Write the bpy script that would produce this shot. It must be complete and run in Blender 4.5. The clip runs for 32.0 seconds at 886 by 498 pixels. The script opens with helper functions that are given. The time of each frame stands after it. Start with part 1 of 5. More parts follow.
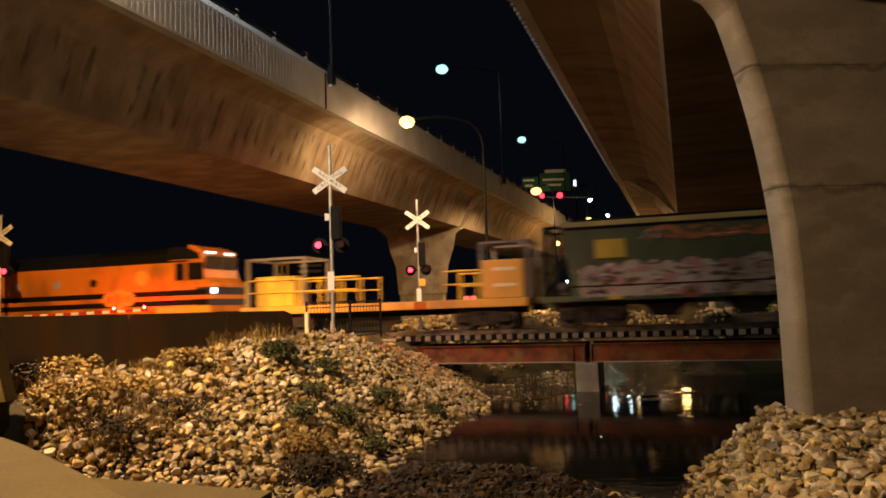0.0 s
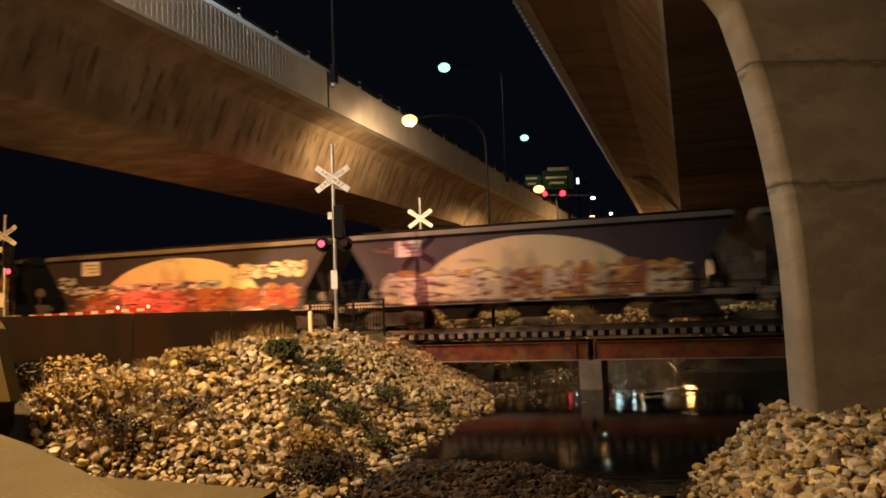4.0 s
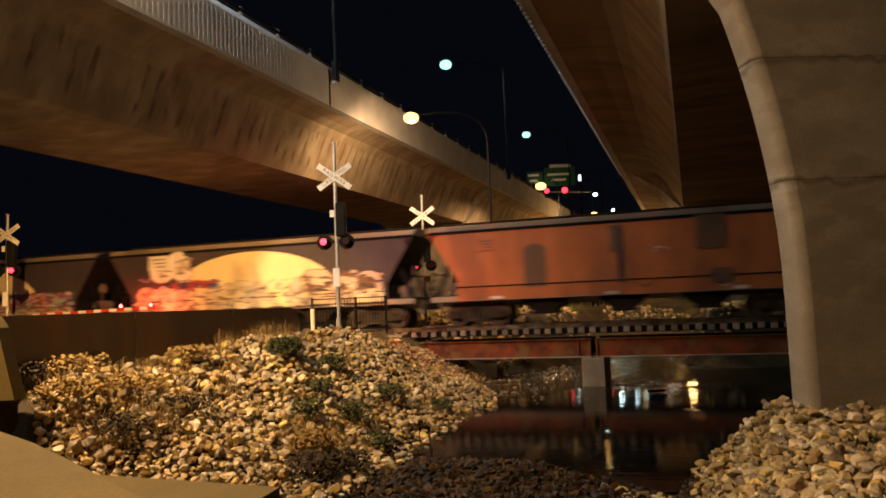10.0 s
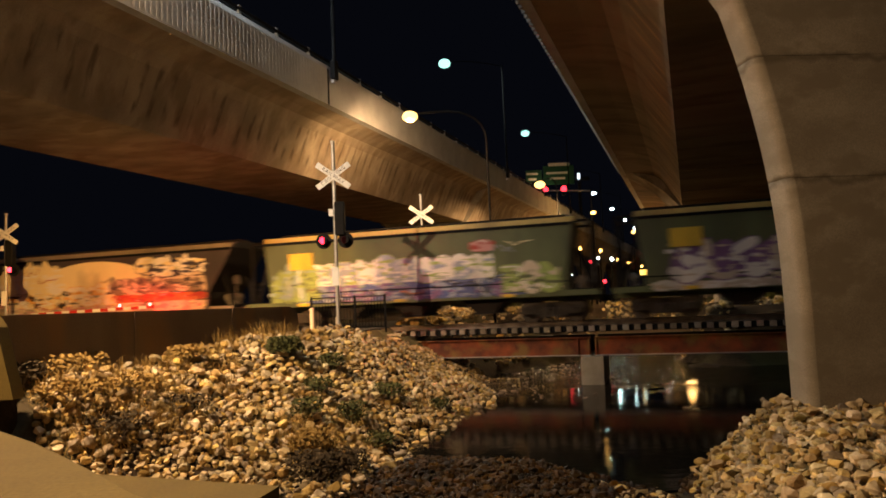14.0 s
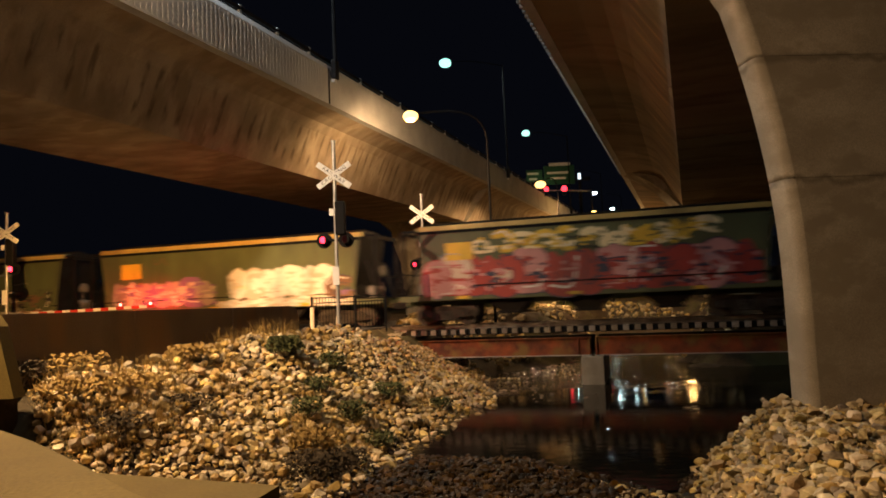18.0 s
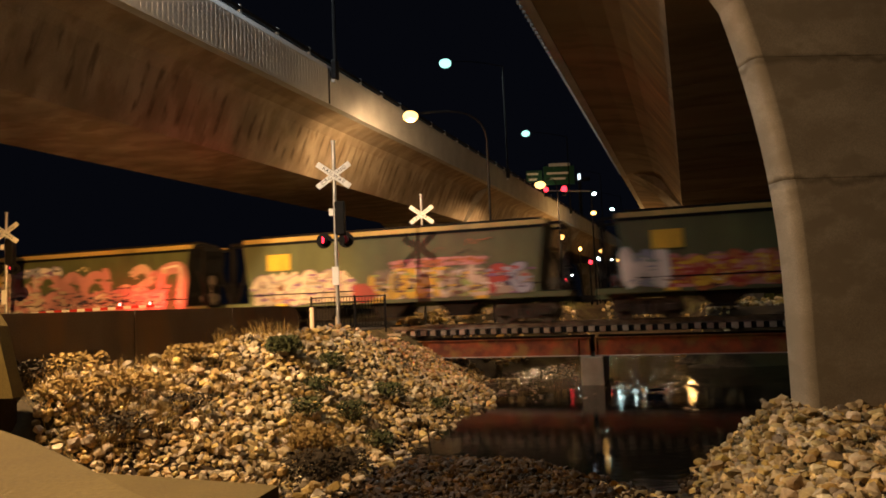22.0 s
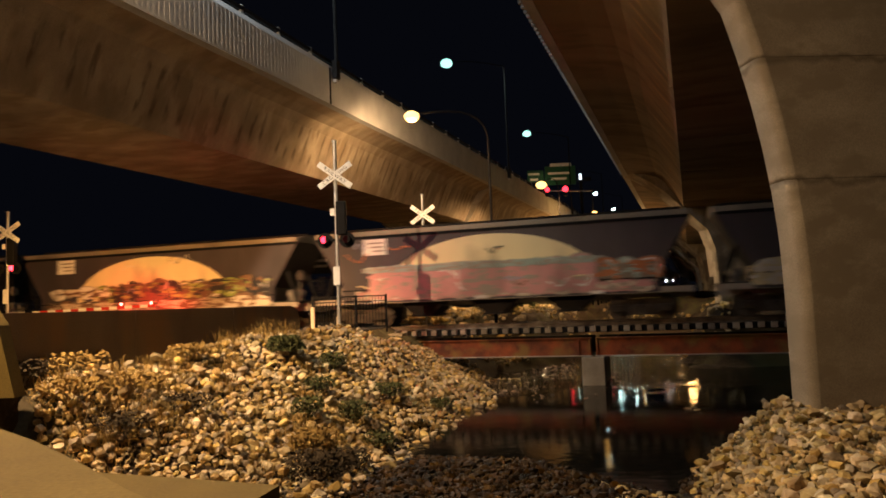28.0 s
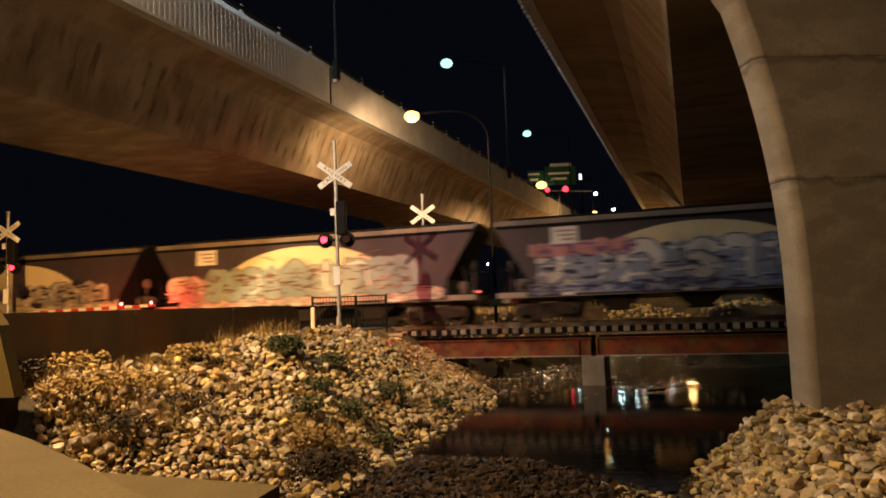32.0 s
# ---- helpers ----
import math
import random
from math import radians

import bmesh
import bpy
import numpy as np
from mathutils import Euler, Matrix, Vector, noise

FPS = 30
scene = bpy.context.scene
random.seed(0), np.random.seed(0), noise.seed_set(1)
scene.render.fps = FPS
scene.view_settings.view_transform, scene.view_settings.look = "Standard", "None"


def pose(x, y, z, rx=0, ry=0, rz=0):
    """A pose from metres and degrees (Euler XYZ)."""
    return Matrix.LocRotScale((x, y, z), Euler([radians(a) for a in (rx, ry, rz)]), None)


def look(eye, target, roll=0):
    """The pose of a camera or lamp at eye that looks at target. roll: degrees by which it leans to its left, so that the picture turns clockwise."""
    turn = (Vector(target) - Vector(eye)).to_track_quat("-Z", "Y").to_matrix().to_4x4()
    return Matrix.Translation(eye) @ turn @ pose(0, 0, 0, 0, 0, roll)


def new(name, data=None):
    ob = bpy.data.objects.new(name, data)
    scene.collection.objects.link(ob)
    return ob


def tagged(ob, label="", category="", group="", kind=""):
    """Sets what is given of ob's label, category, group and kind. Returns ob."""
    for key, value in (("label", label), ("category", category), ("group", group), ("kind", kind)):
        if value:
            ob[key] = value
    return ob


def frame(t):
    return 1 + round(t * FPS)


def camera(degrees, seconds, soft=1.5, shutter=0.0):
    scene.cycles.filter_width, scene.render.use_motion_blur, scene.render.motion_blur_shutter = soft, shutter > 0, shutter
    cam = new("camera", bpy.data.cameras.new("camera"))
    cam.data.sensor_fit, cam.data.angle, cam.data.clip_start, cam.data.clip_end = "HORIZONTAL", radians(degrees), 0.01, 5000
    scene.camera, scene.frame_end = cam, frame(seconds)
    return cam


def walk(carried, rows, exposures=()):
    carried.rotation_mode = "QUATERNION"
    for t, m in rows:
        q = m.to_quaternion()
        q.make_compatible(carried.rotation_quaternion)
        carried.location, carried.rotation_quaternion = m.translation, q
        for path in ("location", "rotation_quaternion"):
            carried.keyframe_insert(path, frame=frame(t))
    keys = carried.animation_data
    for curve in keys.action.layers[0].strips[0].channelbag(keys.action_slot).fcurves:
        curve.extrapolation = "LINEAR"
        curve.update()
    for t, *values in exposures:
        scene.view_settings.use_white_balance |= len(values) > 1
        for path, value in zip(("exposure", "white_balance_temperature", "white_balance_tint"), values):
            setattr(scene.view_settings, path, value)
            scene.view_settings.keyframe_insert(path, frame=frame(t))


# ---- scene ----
EYE = (0.0, 0.0, 1.0)
cam = camera(64.6, 32.0, soft=1.75, shutter=0.9)
walk(cam, [
    (0, pose(*EYE, 94.729, 2.01, -0.233)),
    (0.5, pose(*EYE, 94.762, 1.99, -0.15)),
    (1, pose(*EYE, 94.763, 2.009, -0.096)),
    (1.5, pose(*EYE, 94.742, 2.059, -0.069)),
    (2, pose(*EYE, 94.739, 2.071, -0.05)),
    (2.5, pose(*EYE, 94.726, 2.063, -0.009)),
    (3, pose(*EYE, 94.681, 2.109, 0.005)),
    (3.5, pose(*EYE, 94.643, 2.157, -0.0)),
    (5.5, pose(*EYE, 94.514, 2.333, 0.148)),
    (6, pose(*EYE, 94.499, 2.343, 0.143)),
    (7, pose(*EYE, 94.468, 2.307, 0.146)),
    (8, pose(*EYE, 94.425, 2.331, 0.156)),
    (9, pose(*EYE, 94.403, 2.396, 0.184)),
    (10.5, pose(*EYE, 94.403, 2.404, 0.223)),
    (12, pose(*EYE, 94.362, 2.46, 0.193)),
    (13, pose(*EYE, 94.331, 2.517, 0.169)),
    (14.5, pose(*EYE, 94.289, 2.494, 0.138)),
    (16.5, pose(*EYE, 94.281, 2.436, 0.186)),
    (18, pose(*EYE, 94.275, 2.422, 0.179)),
    (19, pose(*EYE, 94.266, 2.385, 0.112)),
    (20, pose(*EYE, 94.264, 2.371, 0.093)),
    (21.5, pose(*EYE, 94.313, 2.327, 0.151)),
    (22.5, pose(*EYE, 94.271, 2.338, 0.143)),
    (24, pose(*EYE, 94.268, 2.392, 0.184)),
    (25.5, pose(*EYE, 94.22, 2.326, 0.167)),
    (27.5, pose(*EYE, 94.28, 2.278, 0.217)),
    (28.5, pose(*EYE, 94.303, 2.265, 0.24)),
    (30, pose(*EYE, 94.276, 2.258, 0.213)),
    (31, pose(*EYE, 94.287, 2.228, 0.208)),
    (32, pose(*EYE, 94.294, 2.24, 0.236)),
])

# ---- night light ----
world = bpy.data.worlds.new("night")
scene.world = world
world.use_nodes = True
world.node_tree.nodes["Background"].inputs[0].default_value = (0.006, 0.007, 0.012, 1)
world.node_tree.nodes["Background"].inputs[1].default_value = 0.28
scene.view_settings.exposure = 0.1
SODIUM = (1.0, 0.6, 0.28)
MERCURY = (0.86, 1.0, 0.98)


def point_lamp(name, at, watts, colour, size=0.2, spot=0.0, aim=(0, 0, -1), blend=0.6):
    data = bpy.data.lights.new(name, "SPOT" if spot else "POINT")
    data.energy, data.color, data.shadow_soft_size = watts, colour, size
    if spot:
        data.spot_size, data.spot_blend = radians(spot), blend
    ob = new(name, data)
    ob.matrix_world = look(at, Vector(at) + Vector(aim))
    return ob


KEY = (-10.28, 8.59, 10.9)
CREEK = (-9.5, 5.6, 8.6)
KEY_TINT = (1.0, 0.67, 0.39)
# one flood lights the crossing; an unseen second is added for creek and pier
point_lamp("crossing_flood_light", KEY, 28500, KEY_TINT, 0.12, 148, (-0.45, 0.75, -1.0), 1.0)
point_lamp("creek_fill_light", CREEK, 10000, KEY_TINT, 0.13, 140, (1, -0.45, -0.35), 1.0)
# unseen orange lamp for the left wagons, set at an invented spot
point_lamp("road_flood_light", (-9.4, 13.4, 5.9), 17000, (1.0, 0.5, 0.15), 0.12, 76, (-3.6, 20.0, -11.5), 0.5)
point_lamp("street_light", (-1.13, 29.0, 8.5), 2500, SODIUM, 0.2, 165, (-0.3, 0.8, -0.6), 0.8)
point_lamp("street_light_glow", (-1.13, 29.0, 8.55), 400, SODIUM, 0.2)
point_lamp("viaduct_light", (-8.7, 30.2, 19.8), 3000, MERCURY, 0.2, 150, (0.2, -0.2, -1), 0.5)
point_lamp("viaduct_light_second", (0.75, 55.7, 19.7), 2600, MERCURY, 0.2, 150, (0.2, -0.2, -1), 0.5)
# no lamp column stands here; unseen light added to brighten the parapet
point_lamp("parapet_fill_light", (-7.3, 20.0, 14.8), 1900, (0.82, 0.92, 1.0), 0.2)
point_lamp("roadside_light", (7.2, 50.0, 8.8), 9500, SODIUM, 0.25, 172, (0.0, 0.0, -1), 0.4)
point_lamp("gantry_light", (13.6, 93.2, 15.5), 140, SODIUM, 0.2)
# the row of sodium lamps beside the road under the viaducts
UNDER_TINT = (1.0, 0.52, 0.16)
point_lamp("under_road_light", (15.0, 69.5, 5.9), 1700, UNDER_TINT, 0.2)
point_lamp("under_road_light_second", (25.4, 96.0, 6.0), 2200, UNDER_TINT, 0.2, 140, (0, 0, -1), 0.5)
point_lamp("under_road_light_third", (40.0, 132.0, 5.8), 3800, UNDER_TINT, 0.2, 140, (0, 0, -1), 0.5)
point_lamp("far_viaduct_light", (31.5, 92.0, 5.9), 600, UNDER_TINT, 0.5)


# ---- materials ----
def material(name, a, b=None, scale=3.0, rough=0.8, metal=0.0, bump=0.2, grain=40.0, detail=6.0, stretch=(1, 1, 1), island=0.0, spot=None, spot_scale=0.7, bump_size=0.02):
    """Two colours mixed by noise at two scales, fine relief, optional stains, optional change from piece to piece."""
    m = bpy.data.materials.new(name)
    m.use_nodes = True
    nt = m.node_tree
    n, l = nt.nodes, nt.links
    p = n["Principled BSDF"]
    p.inputs["Roughness"].default_value, p.inputs["Metallic"].default_value = rough, metal
    p.inputs["Specular IOR Level"].default_value = 0.15 if rough > 0.7 else 0.4
    b = b or tuple(c * 0.7 for c in a[:3])
    co = n.new("ShaderNodeTexCoord")
    mp = n.new("ShaderNodeMapping")
    mp.inputs["Scale"].default_value = stretch
    l.new(co.outputs["Object"], mp.inputs["Vector"])
    big = n.new("ShaderNodeTexNoise")
    big.inputs["Scale"].default_value, big.inputs["Detail"].default_value = scale, detail
    fine = n.new("ShaderNodeTexNoise")
    fine.inputs["Scale"].default_value, fine.inputs["Detail"].default_value = grain, 4
    l.new(mp.outputs[0], big.inputs["Vector"])
    l.new(co.outputs["Object"], fine.inputs["Vector"])
    ramp = n.new("ShaderNodeValToRGB")
    ramp.color_ramp.elements[0].position, ramp.color_ramp.elements[1].position = 0.33, 0.68
    ramp.color_ramp.elements[0].color, ramp.color_ramp.elements[1].color = (*b[:3], 1), (*a[:3], 1)
    l.new(big.outputs[0], ramp.inputs[0])
    mix = n.new("ShaderNodeMix")
    mix.data_type, mix.blend_type = "RGBA", "OVERLAY"
    mix.inputs[0].default_value = 0.35
    l.new(ramp.outputs[0], mix.inputs[6])
    l.new(fine.outputs[0], mix.inputs[7])
    out = mix.outputs[2]
    if spot:
        st = n.new("ShaderNodeTexNoise")
        st.inputs["Scale"].default_value, st.inputs["Detail"].default_value = spot_scale, 8
        l.new(mp.outputs[0], st.inputs["Vector"])
        sr = n.new("ShaderNodeValToRGB")
        sr.color_ramp.elements[0].position, sr.color_ramp.elements[1].position = 0.5, 0.62
        l.new(st.outputs[0], sr.inputs[0])
        sm = n.new("ShaderNodeMix")
        sm.data_type = "RGBA"
        l.new(sr.outputs[0], sm.inputs[0])
        l.new(out, sm.inputs[6])
        sm.inputs[7].default_value = (*spot[:3], 1)
        out = sm.outputs[2]
    if island:
        if island > 0:
            rnd = n.new("ShaderNodeNewGeometry").outputs["Random Per Island"]
        else:
            rnd = n.new("ShaderNodeObjectInfo").outputs["Random"]
        vr = n.new("ShaderNodeMapRange")
        vr.inputs["To Min"].default_value, vr.inputs["To Max"].default_value = 1 - abs(island), 1 + abs(island) * 0.6
        l.new(rnd, vr.inputs["Value"])
        hs = n.new("ShaderNodeHueSaturation")
        l.new(vr.outputs[0], hs.inputs["Value"])
        for sock, k, lo, hi in (("Hue", 7.31, 0.488, 0.508), ("Saturation", 13.7, 0.7, 1.25)):
            fr = n.new("ShaderNodeMath")
            fr.operation = "MULTIPLY"
            fr.inputs[1].default_value = k
            l.new(rnd, fr.inputs[0])
            fq = n.new("ShaderNodeMath")
            fq.operation = "FRACT"
            l.new(fr.outputs[0], fq.inputs[0])
            mr = n.new("ShaderNodeMapRange")
            mr.inputs["To Min"].default_value, mr.inputs["To Max"].default_value = lo, hi
            l.new(fq.outputs[0], mr.inputs["Value"])
            l.new(mr.outputs[0], hs.inputs[sock])
        l.new(out, hs.inputs["Color"])
        out = hs.outputs[0]
    l.new(out, p.inputs["Base Color"])
    if bump:
        bp = n.new("ShaderNodeBump")
        bp.inputs["Strength"].default_value, bp.inputs["Distance"].default_value = bump, bump_size
        l.new(fine.outputs[0], bp.inputs["Height"])
        l.new(bp.outputs[0], p.inputs["Normal"])
    return m


def glow(name, colour, strength):
    m = bpy.data.materials.new(name)
    m.use_nodes = True
    p = m.node_tree.nodes["Principled BSDF"]
    p.inputs["Base Color"].default_value = (*colour[:3], 1)
    p.inputs["Emission Color"].default_value = (*colour[:3], 1)
    p.inputs["Emission Strength"].default_value = strength
    return m


CONCRETE = material("concrete", (0.38, 0.34, 0.27), (0.24, 0.21, 0.165), 1.1, 0.85, spot=(0.215, 0.18, 0.13), spot_scale=0.9, bump=0.35, detail=9)
CONCRETE_WEB = material("streaked_concrete", (0.36, 0.29, 0.205), (0.2, 0.155, 0.105), 1.1, 0.85, stretch=(0.5, 0.9, 0.5), spot=(0.22, 0.165, 0.105), spot_scale=1.3, detail=9)
# right girder's copy of the concrete, its colour darkened for dimmer light
CONCRETE_DIM = material("dimmed_brown_concrete", (0.21, 0.15, 0.09), (0.15, 0.105, 0.062), 0.5, 0.88, stretch=(0.4, 1.2, 0.4), spot=(0.12, 0.085, 0.05), spot_scale=0.7)


def add_drips(m, pitch, lo, hi, dark):
    """Rows of dark run-off marks below the shutter joints, at an even pitch along the deck, each broken up by noise."""
    n, l = m.node_tree.nodes, m.node_tree.links
    p = n["Principled BSDF"]
    base = p.inputs["Base Color"].links[0].from_socket
    co = n.new("ShaderNodeTexCoord")
    sep = n.new("ShaderNodeSeparateXYZ")
    l.new(co.outputs["Object"], sep.inputs[0])

    def calc(op, a, b):
        k = n.new("ShaderNodeMath")
        k.operation = op
        for i, v in enumerate((a, b)):
            if isinstance(v, (int, float)):
                k.inputs[i].default_value = v
            else:
                l.new(v, k.inputs[i])
        return k.outputs[0]
    mp = n.new("ShaderNodeMapping")
    mp.inputs["Scale"].default_value = (0.3, 2.6, 1.1)
    l.new(co.outputs["Object"], mp.inputs["Vector"])
    no = n.new("ShaderNodeTexNoise")
    no.inputs["Scale"].default_value, no.inputs["Detail"].default_value = 1.0, 5
    l.new(mp.outputs[0], no.inputs["Vector"])
    wave = calc("SINE", calc("ADD", calc("MULTIPLY", sep.outputs[1], 6.283 / pitch), calc("MULTIPLY", no.outputs[0], 2.4)), 0)
    line = n.new("ShaderNodeMapRange")
    line.interpolation_type = "SMOOTHSTEP"
    line.inputs["From Min"].default_value, line.inputs["From Max"].default_value = 0.1, 1.0
    l.new(wave, line.inputs["Value"])
    rag = n.new("ShaderNodeMapRange")
    rag.interpolation_type = "SMOOTHSTEP"
    rag.inputs["From Min"].default_value, rag.inputs["From Max"].default_value = 0.42, 0.62
    l.new(no.outputs[0], rag.inputs["Value"])
    up = n.new("ShaderNodeMapRange")
    up.interpolation_type = "SMOOTHSTEP"
    up.inputs["From Min"].default_value, up.inputs["From Max"].default_value = lo, lo + 0.35
    l.new(sep.outputs[2], up.inputs["Value"])
    down = n.new("ShaderNodeMapRange")
    down.interpolation_type = "SMOOTHSTEP"
    down.inputs["From Min"].default_value, down.inputs["From Max"].default_value = hi, hi - 0.3
    l.new(calc("ADD", sep.outputs[2], calc("MULTIPLY", no.outputs[0], 0.5)), down.inputs["Value"])
    f = calc("MULTIPLY", calc("MULTIPLY", line.outputs[0], rag.outputs[0]), calc("MULTIPLY", up.outputs[0], down.outputs[0]))
    mix = n.new("ShaderNodeMix")
    mix.data_type = "RGBA"
    l.new(calc("MULTIPLY", f, 0.75), mix.inputs[0])
    l.new(base, mix.inputs[6])
    mix.inputs[7].default_value = (*dark, 1)
    l.new(mix.outputs[2], p.inputs["Base Color"])


add_drips(CONCRETE_WEB, 0.62, 7.0, 9.1, (0.1, 0.07, 0.042))
# on this girder the marks are paler and more orange than its concrete
add_drips(CONCRETE_DIM, 0.9, 6.9, 8.6, (0.34, 0.2, 0.09))
CONCRETE_PIER = material("cast_pier_concrete", (0.36, 0.31, 0.235), (0.25, 0.21, 0.155), 0.9, 0.85, spot=(0.26, 0.22, 0.16), spot_scale=1.6, bump=0.12, detail=10, stretch=(1, 1, 1.6))


def add_bands(m, heights, dark):
    """Ragged damp stains that hang below the joints between the casts."""
    n, l = m.node_tree.nodes, m.node_tree.links
    p = n["Principled BSDF"]
    co = n.new("ShaderNodeTexCoord")
    sep = n.new("ShaderNodeSeparateXYZ")
    l.new(co.outputs["Object"], sep.inputs[0])
    mp = n.new("ShaderNodeMapping")
    mp.inputs["Scale"].default_value = (1.5, 1.5, 0.6)
    l.new(co.outputs["Object"], mp.inputs["Vector"])
    no = n.new("ShaderNodeTexNoise")
    no.inputs["Scale"].default_value, no.inputs["Detail"].default_value = 1.6, 7
    l.new(mp.outputs[0], no.inputs["Vector"])
    for h in heights:
        d = n.new("ShaderNodeMath")
        d.operation = "MULTIPLY_ADD"
        d.inputs[1].default_value, d.inputs[2].default_value = 0.42, -0.21 - h
        l.new(no.outputs[0], d.inputs[0])
        e = n.new("ShaderNodeMath")
        e.operation = "ADD"
        l.new(sep.outputs[2], e.inputs[0])
        l.new(d.outputs[0], e.inputs[1])
        up = n.new("ShaderNodeValToRGB")
        r = up.color_ramp
        r.elements[0].position, r.elements[0].color = 0.40, (0, 0, 0, 1)
        r.elements[1].position, r.elements[1].color = 0.60, (0, 0, 0, 1)
        r.elements.new(0.49).color = (0.6, 0.6, 0.6, 1)
        r.elements.new(0.53).color = (0.5, 0.5, 0.5, 1)
        f = n.new("ShaderNodeMath")
        f.operation = "ADD"
        f.inputs[1].default_value = 0.5
        l.new(e.outputs[0], f.inputs[0])
        l.new(f.outputs[0], up.inputs[0])
        mix = n.new("ShaderNodeMix")
        mix.data_type = "RGBA"
        l.new(up.outputs[0], mix.inputs[0])
        l.new(p.inputs["Base Color"].links[0].from_socket, mix.inputs[6])
        mix.inputs[7].default_value = (*dark, 1)
        l.new(mix.outputs[2], p.inputs["Base Color"])


add_bands(CONCRETE_PIER, (5.0, 2.84), (0.1, 0.078, 0.052))
CONCRETE_PALE = material("pale_parapet_concrete", (0.42, 0.42, 0.41), (0.33, 0.33, 0.32), 0.8, 0.8)
CONCRETE_DARK = material("weathered_wall_concrete", (0.24, 0.19, 0.15), (0.16, 0.125, 0.1), 0.7, 0.9, spot=(0.27, 0.17, 0.1), spot_scale=0.5, stretch=(1, 1, 0.3))
SLAB = material("smooth_slab_concrete", (0.2, 0.14, 0.034), (0.13, 0.088, 0.022), 0.9, 0.8)
ROCK = material("pale_quarry_rock", (0.72, 0.56, 0.28), (0.28, 0.19, 0.082), 2.2, 0.9, bump=0.5, grain=22, island=0.55, bump_size=0.03)
ROCK_PART = material("pale_quarry_rock_piece", (0.72, 0.56, 0.28), (0.28, 0.19, 0.082), 2.2, 0.9, bump=0.5, grain=22, island=-0.55, bump_size=0.03)
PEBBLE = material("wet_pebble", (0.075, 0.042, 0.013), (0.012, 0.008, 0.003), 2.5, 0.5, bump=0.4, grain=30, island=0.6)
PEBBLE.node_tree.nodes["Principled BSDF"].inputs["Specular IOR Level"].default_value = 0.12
SHOAL = material("pale_wet_shoal_stone", (0.34, 0.24, 0.15), (0.1, 0.07, 0.04), 2.5, 0.6, bump=0.4, grain=30, island=0.5)
SOIL = material("dark_soil", (0.06, 0.04, 0.022), (0.028, 0.019, 0.011), 0.5, 0.95, spot=(0.085, 0.075, 0.035), spot_scale=0.25, bump=0.6, grain=9, bump_size=0.06)
BALLAST = material("crushed_stone_ballast", (0.36, 0.29, 0.19), (0.16, 0.125, 0.08), 9.0, 0.9, bump=0.9, grain=16, bump_size=0.06)
ASPHALT = material("asphalt", (0.055, 0.053, 0.05), (0.038, 0.037, 0.036), 0.8, 0.85, bump=0.4, grain=90)
RUST = material("rusty_red_girder", (0.3, 0.07, 0.018), (0.09, 0.026, 0.012), 1.6, 0.7, 0.0, spot=(0.2, 0.11, 0.03), spot_scale=1.1)
STEEL = material("worn_rail_steel", (0.3, 0.25, 0.2), (0.13, 0.1, 0.08), 2.0, 0.3, 0.9)
GALV = material("galvanised_steel", (0.5, 0.5, 0.49), (0.4, 0.4, 0.39), 6.0, 0.45, 0.7)
FRAME_GREY = material("dull_grey_steel", (0.2, 0.18, 0.16), (0.13, 0.12, 0.11), 3.0, 0.7)
BLACK = material("black_paint_and_shade", (0.012, 0.012, 0.013), (0.007, 0.007, 0.007), 3.0, 0.6)
BLACK.node_tree.nodes["Principled BSDF"].inputs["Specular IOR Level"].default_value = 0.08
TIMBER = material("grey_bridge_timber", (0.34, 0.29, 0.22), (0.2, 0.165, 0.125), 3.0, 0.9, stretch=(1, 6, 6), island=-0.35)
# grimy steel; on the far bridge girder its darkness stands for shade
UNDER = material("grime_and_shade_steel", (0.026, 0.022, 0.018), (0.014, 0.012, 0.011), 2.0, 0.8, 0.2)
WHITE = material("white_reflective_sheet", (0.82, 0.82, 0.78), (0.7, 0.7, 0.66), 3.0, 0.5)
RED = material("red_reflective_sheet", (0.55, 0.03, 0.02), (0.42, 0.02, 0.015), 3.0, 0.45)
INK = material("black_ink", (0.02, 0.02, 0.02), (0.015, 0.015, 0.015), 3.0, 0.6)
GREEN_SIGN = material("green_sign_sheet", (0.02, 0.1, 0.05), (0.015, 0.08, 0.04), 1.0, 0.45)
GRASS = material("dry_grass", (0.34, 0.22, 0.065), (0.16, 0.1, 0.03), 4.0, 0.9, bump=0)
WEED_DARK = material("dead_weed", (0.07, 0.05, 0.025), (0.035, 0.026, 0.015), 4.0, 0.9, bump=0)
LEAF = material("green_weed", (0.085, 0.085, 0.026), (0.045, 0.05, 0.018), 4.0, 0.8, bump=0)
SODIUM_GLOW = glow("sodium_glow", (1.0, 0.62, 0.2), 2.6)
MERCURY_GLOW = glow("mercury_glow", (0.45, 1.0, 0.88), 1.5)
RED_GLOW = glow("red_lamp_glow", (1.0, 0.02, 0.045), 8)
RED_GLOW_FAR = glow("far_red_lamp_glow", (1.0, 0.03, 0.05), 4)
RED_BACK = glow("track_side_lamp_glow", (1.0, 0.02, 0.04), 1300)
BOOM_GLOW = glow("boom_lamp_glow", (1.0, 0.03, 0.04), 2000)
BOOM_TIP = glow("boom_tip_lamp_glow", (1.0, 0.12, 0.1), 14)
BANK_GRASS = material("bank_grass_blades", (0.13, 0.14, 0.04), (0.07, 0.08, 0.025), 0.6, 0.9, bump=0)
WHITE_GLOW_DIM = glow("lit_panel_glow", (0.75, 0.9, 1.0), 2.0)
